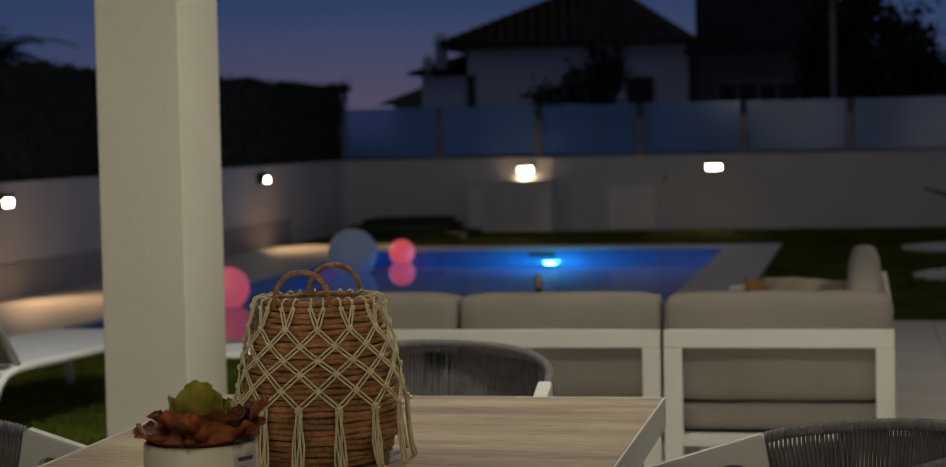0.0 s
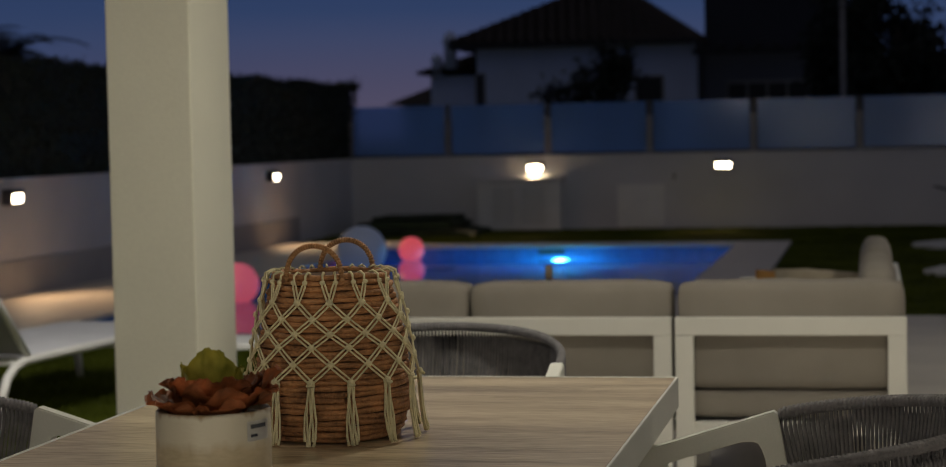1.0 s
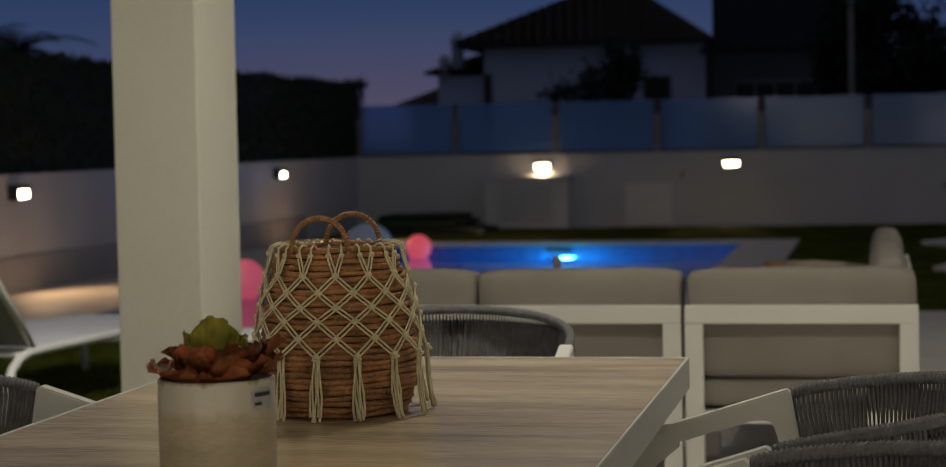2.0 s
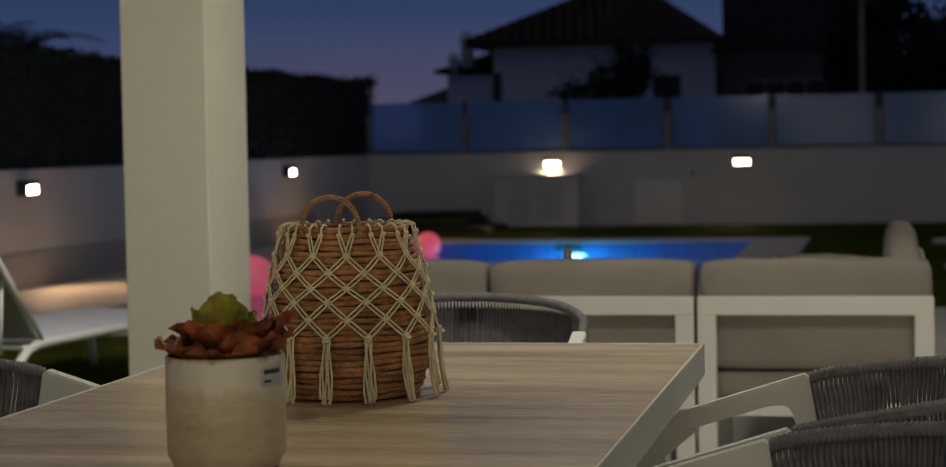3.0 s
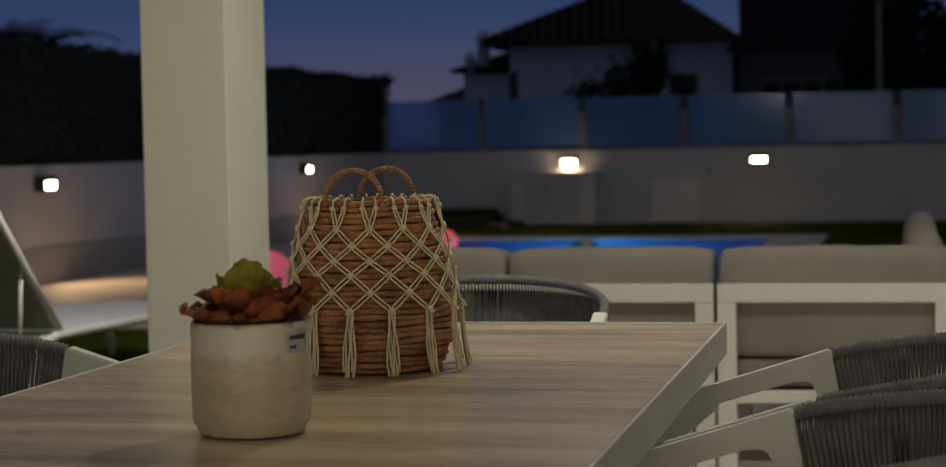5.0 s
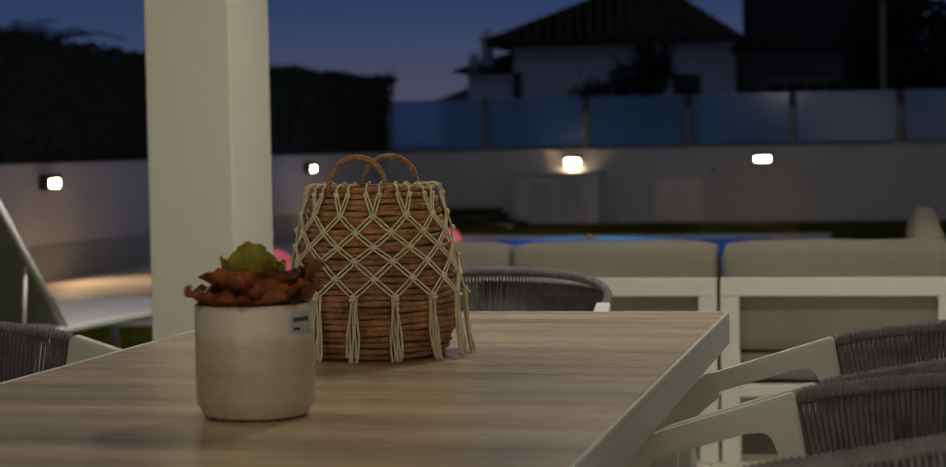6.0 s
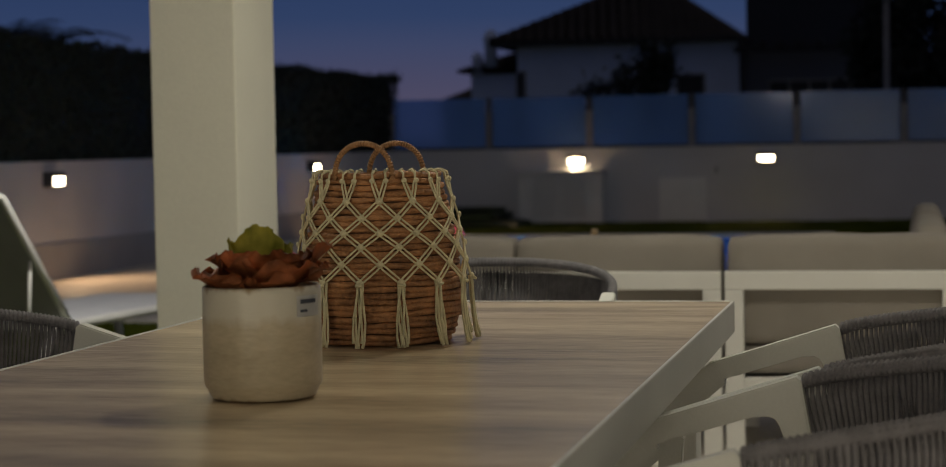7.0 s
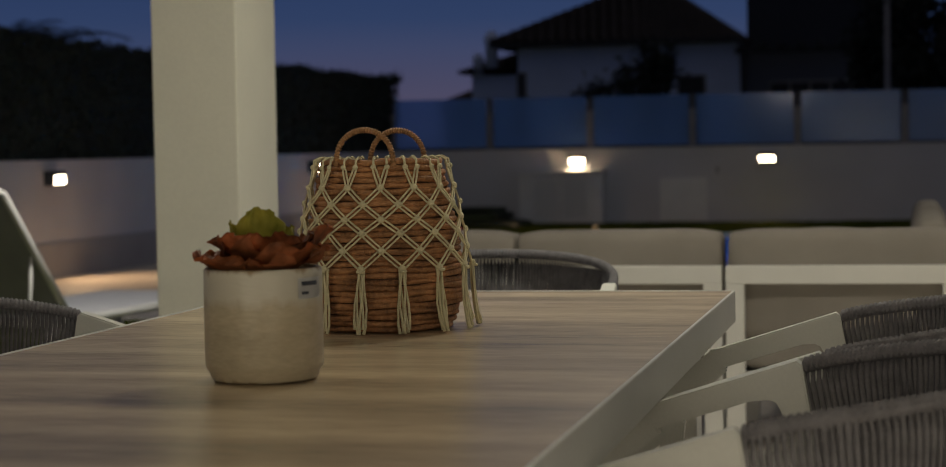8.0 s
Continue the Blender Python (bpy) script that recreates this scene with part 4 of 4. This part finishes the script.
def basket():
    t = thing("basket", "brown woven wicker basket in a cream macrame net", "basket", pose(BX, BY, BZ))
    rng = random.Random(8)
    n = 29
    for k in range(n):
        z = .007 + k * (.292 / (n - 1))
        R = basket_r(z) - .008
        bm = bmesh.new()
        pts, tap = [], []
        ph = rng.uniform(0, 6)
        for j in range(72):
            a = 2 * math.pi * j / 72
            wob = .0016 * math.sin(3 * a + ph) + .0010 * math.sin(11 * a + 2 * ph)
            pts.append(((R + wob) * math.cos(a), (R + wob) * math.sin(a), z + .0014 * math.sin(5 * a + ph * 3)))
            strand = math.floor(j / 9 + k * .37)
            tap.append(.0054 + .0013 * noise.noise(Vector((j * .45, k * 3.1, 0))) + .0012 * noise.noise(Vector((strand * 2.7, k * 5.3, 4))))
        tube(bm, pts, .0066, 8, True, tap)
        part("coil", bm, WICKER, t)
    # added dark sheet: stands in for the shade in the gaps between coils
    part("lining", lathe(bmesh.new(), [(basket_r(z) - .009, z) for z in (.012, .045, .10, .16, .22, .296)], 48), GAP_DARK, t, "dark sheet added behind the coils for their shaded gaps")
    part("bottom", lathe(bmesh.new(), [(.02, .001), (.105, .001), (.105, .012), (.02, .012)], 40), WICKER, t)
    for y, x in ((-.098, -.004), (.098, .004)):
        bm = bmesh.new()
        pts, tap = [], []
        for j in range(169):
            a = math.pi * j / 168
            pts.append((x + .052 * math.cos(a), y, .292 + .064 * math.sin(a) ** .8))
            tap.append(.0050 + .0011 * math.cos(j * 2 * math.pi / 5))
        tube(bm, pts, .0062, 8, taper=tap)
        part("handle", bm, HANDLE, t, "tan wrapped-cord loop handle")
    # net
    N = 14
    rows = [.291, .255, .226, .200, .176, .146, .115]
    off = .009

    def place(c, z, extra=0.0):
        a = -math.pi / 2 + math.radians(14) + 2 * math.pi * c / N
        rr = basket_r(z) + off + extra
        if z < .16:
            rr += (.16 - z) * .10
        return Vector((rr * math.cos(a), rr * math.sin(a), z))

    bm = bmesh.new()

    def cords(c0, z0, c1, z1):
        for side in (-1, 1):
            pts = []
            for q in (0, .2, .5, .8, 1):
                c, z = c0 + (c1 - c0) * q, z0 + (z1 - z0) * q
                sp = side * .043 * (1 if 0 < q < 1 else .5)
                pts.append(place(c + sp, z + 0.0019 * side * (1 if c1 > c0 else -1)))
            tube(bm, pts, .0019, 6)

    for c in range(N):
        for side in (-.21, .21):
            tube(bm, [place(c + side, .305, -.022), place(c + side, .3085, -.010), place(c + side, .303, .001), place(c + side, .297), place(c + side * .9, rows[0])], .0022, 5)
            cords(c + side, rows[0], c, rows[1])
    for i in range(1, 6):
        sh = .5 * ((i + 1) % 2)
        for c in range(N):
            cords(c + sh, rows[i], c + sh + .5, rows[i + 1])
            cords(c + sh, rows[i], c + sh - .5, rows[i + 1])
    part("net", bm, CORD, t, "cream cord macrame net")
    bm = bmesh.new()
    for i in range(0, 7):
        sh = .5 * ((i + 1) % 2) if i else 0
        for c in range(N):
            for side in ((-.21, .21) if i == 0 else (0,)):
                p = place(c + sh + side, rows[i], .002)
                nrm = Vector((p.x, p.y, 0)).normalized()
                tg = Vector((-nrm.y, nrm.x, 0))
                sz = .0046 if i == 0 else .0062
                m = Matrix.Translation(p) @ Matrix((tg, nrm, Vector((0, 0, 1)))).transposed().to_4x4() @ Matrix.Diagonal((sz * 1.15, sz * .75, sz, 1))
                bmesh.ops.create_icosphere(bm, subdivisions=2, radius=1, matrix=m)
    for f in bm.faces:
        f.smooth = True
    tagged(part("knot", bm, CORD, t, "rows of cream cord knots"), kind="stuff")
    sh = .5 * (7 % 2)
    for c in range(N):
        bm = bmesh.new()
        base = place(c + sh, rows[6])
        for k in range(6):
            u = (k - 2.5) * .0031
            a = -math.pi / 2 + math.radians(14) + 2 * math.pi * (c + sh) / N
            tg = Vector((-math.sin(a), math.cos(a), 0))
            nr = Vector((math.cos(a), math.sin(a), 0))
            ln = rng.uniform(.103, .116)
            pts = []
            for q in (0, .1, .3, .6, .85, 1):
                z = rows[6] - ln * q
                rr = basket_r(max(.04, z)) + off + (.0035 + .004 * q + .014 * q * q)
                w = u * (.66 + .45 * math.sin(q * 2.2)) + .0022 * math.sin(q * 6 + k * 1.9 + c) + .004 * q * math.sin(c * 2.7)
                pts.append(nr * (rr + .0028 * math.sin(k * 2.4)) + tg * w + Vector((0, 0, max(.003, z))))
            tube(bm, pts, .0021, 6, taper=[.0021] * 4 + [.0023, .0032])
        tube(bm, [base + Vector((0, 0, -.004)) - tg * .006 + nr * .006, base + Vector((0, 0, -.005)) + nr * .0085, base + Vector((0, 0, -.004)) + tg * .006 + nr * .006], .003, 5)
        part("fringe", bm, CORD, t)


GAP_DARK = material("dark_coil_gap", (0.10, 0.05, 0.025), 0.9, vary=0.3, scale=30, fine=200)
HANDLE = material("tan_wrapped_cord", (0.36, 0.19, 0.085), 0.7, vary=0.3, scale=40, fine=200, bump=0.4)
basket()


# ---- pot with red succulent ----
def succulent():
    px, py = -.519, -1.66
    t = thing("plant_pot", "cream glazed ceramic pot with a paper sticker", "pot", pose(px, py, .7505))
    prof = [(.058, 0), (.072, .002), (.0755, .006), (.0775, .013), (.082, .019), (.0835, .027), (.0838, .09), (.0834, .15), (.0834, .157), (.081, .160), (.0785, .158), (.077, .15), (.076, .12)]
    part("body", lathe(bmesh.new(), prof, 64), CERAMIC, t)
    part("soil", lathe(bmesh.new(), [(.04, .145), (.078, .145), (.07, .150), (.03, .153)], 32), SOIL, t)

    def patch(a0, a1, z0, z1, r):
        bm = bmesh.new()
        cols = []
        for k in range(7):
            a = radians(a0 + (a1 - a0) * k / 6)
            cols.append([bm.verts.new((r * math.cos(a), r * math.sin(a), z)) for z in (z0, z1)])
        for A, B in zip(cols, cols[1:]):
            bm.faces.new((A[0], B[0], B[1], A[1]))
        bmesh.ops.solidify(bm, geom=list(bm.faces), thickness=.0004)
        return bm

    st = part("sticker", patch(-37, -5, .118, .147, .0851), PAPER, t, "white paper sticker with grey print")
    part("print_bar", patch(-33, -11, .136, .142, .0856), INK, st)
    part("print_bar", patch(-33, -24, .124, .128, .0856), INK, st)
    plant = thing("succulent", "red-brown frilled succulent with one green rosette leaf", "plant", pose(px, py, .874))
    rng = random.Random(5)

    def leaf(length, width, az, lift, curl, frill, mat, base_r=.015, z=0.0, label=""):
        bm = bmesh.new()
        nu, nv = 24, 28
        g = []
        ph = rng.uniform(0, 6)
        for i in range(nu + 1):
            u = i / nu
            row = []
            half = width * (.28 + .72 * math.sin(min(1, u / .68) * math.pi / 2)) * max(.35, 1 - u ** 9) ** .5
            half *= 1 + .05 * math.sin(u * 17 + ph)
            for j in range(nv + 1):
                v = -1 + 2 * j / nv
                wav = frill * (abs(v) ** 3 * math.sin(u * 13 + ph + v) + .7 * u ** 4 * math.sin(v * 5.5 + ph * 2) + .25 * u ** 4 * math.sin(v * 17 + ph)) + .006 * noise.noise(Vector((u * 2, v * 1.6, ph)))
                ragged = .0012 * u ** 6 * (math.sin(v * 9 + ph) + .5 * math.sin(v * 19 + ph * 3))
                reach = length * (u - .06 * u ** 3 * v * v)
                out = base_r + reach * math.cos(lift + curl * u) + ragged - .16 * width * v * v * math.sin(lift)
                up = z + reach * math.sin(lift + curl * u) + .20 * width * v * v * math.cos(lift) + wav * math.cos(lift * .6)
                row.append(bm.verts.new((out - wav * math.sin(lift), half * v, up)))
            g.append(row)
        for i in range(nu):
            for j in range(nv):
                bm.faces.new((g[i][j], g[i + 1][j], g[i + 1][j + 1], g[i][j + 1])).smooth = True
        bmesh.ops.solidify(bm, geom=list(bm.faces), thickness=.0035)
        bm.transform(Matrix.Rotation(az, 4, "Z"))
        part("leaf", bm, mat, plant, label)

    for k in range(7):
        leaf(rng.uniform(.090, .104), rng.uniform(.052, .062), k * 2 * math.pi / 7 + .35 + rng.uniform(-.15, .15), rng.uniform(.56, .74), -.10, .0062, LEAF_RED, z=.006)
    for k in range(6):
        leaf(rng.uniform(.086, .098), rng.uniform(.046, .054), k * 2 * math.pi / 6 + .1 + rng.uniform(-.2, .2), rng.uniform(.95, 1.2), -.22, .0060, LEAF_RED, z=.008)
    leaf(.118, .048, radians(18), .74, .04, .0062, LEAF_RED, z=.008)
    for az, lf, ln, w in ((radians(112), 1.36, .116, .036), (radians(178), 1.22, .102, .030), (radians(50), 1.2, .096, .027)):
        leaf(ln, w, az, lf, -.1, .0035, LEAF_GREEN, z=.008, base_r=.006, label="yellow-green upright leaf")


PAPER = material("sticker_paper", (0.66, 0.66, 0.66), 0.6, vary=0.03)
INK = material("grey_ink", (0.10, 0.11, 0.14), 0.7, vary=0.1)
succulent()


# ---- paving pieces ----
def slabs(parent, x0, y0, x1, y1, w, d, mat, name="tile", ox=0.0, oy=0.0):
    """Tiles of w by d over a rectangle, each an object, with a 4 mm joint."""
    me = {}
    x = x0 - ox
    while x < x1 - .01:
        y = y0 - oy
        while y < y1 - .01:
            a, b, c, e = max(x, x0), max(y, y0), min(x + w, x1), min(y + d, y1)
            key = (round(c - a, 3), round(e - b, 3))
            if key[0] > .02 and key[1] > .02:
                if key not in me:
                    bm = box(-key[0] / 2 + .002, -key[1] / 2 + .002, -.028, key[0] / 2 - .002, key[1] / 2 - .002, 0)
                    bmesh.ops.bevel(bm, geom=[g for g in bm.edges if g.verts[0].co.z > -.01 and g.verts[1].co.z > -.01], offset=.0015, segments=1, affect="EDGES")
                    me[key] = mesh_of(name, bm, mat)
                ob = new(name, me[key])
                ob.parent = parent
                ob.location = ((a + c) / 2, (b + e) / 2, 0)
            y += d
        x += w


terrace = thing("terrace", "large pale porcelain tiles with fine joints", "terrace", kind="structure")
part("screed", box(-2.4, -6.4, -.12, 6.5, 2.75, -.029), PLINTH, terrace)
part("screed", box(-1.95, 2.75, -.12, 6.5, 7.0, -.029), PLINTH, terrace)
part("screed", box(-.45, 7.0, -.12, 6.5, 9.52, -.029), PLINTH, terrace)
slabs(terrace, -2.4, -6.4, 6.5, 2.75, .9, 1.2, TILE, ox=.59, oy=.4)
slabs(terrace, -1.95, 2.75, 6.5, 7.0, .6, 1.2, TILE, ox=.14 + .0)
slabs(terrace, -.45, 7.0, 6.5, 9.52, .6, 1.2, TILE, ox=.44)
slabs(pool, PX1, PY0 - .6, PX1 + .615, PY1 + .6, .615, .62, COPING, "coping_slab")
slabs(pool, PX0, PY1, PX1, PY1 + .6, .6, .6, COPING, "coping_slab")
slabs(pool, PX0, PY0 - .6, PX1, PY0, .6, .6, COPING, "coping_slab")
slabs(pool, XL + .02, 1.0, PX0, PY1 + 1.2, .765, .765, TILE, "deck_tile")
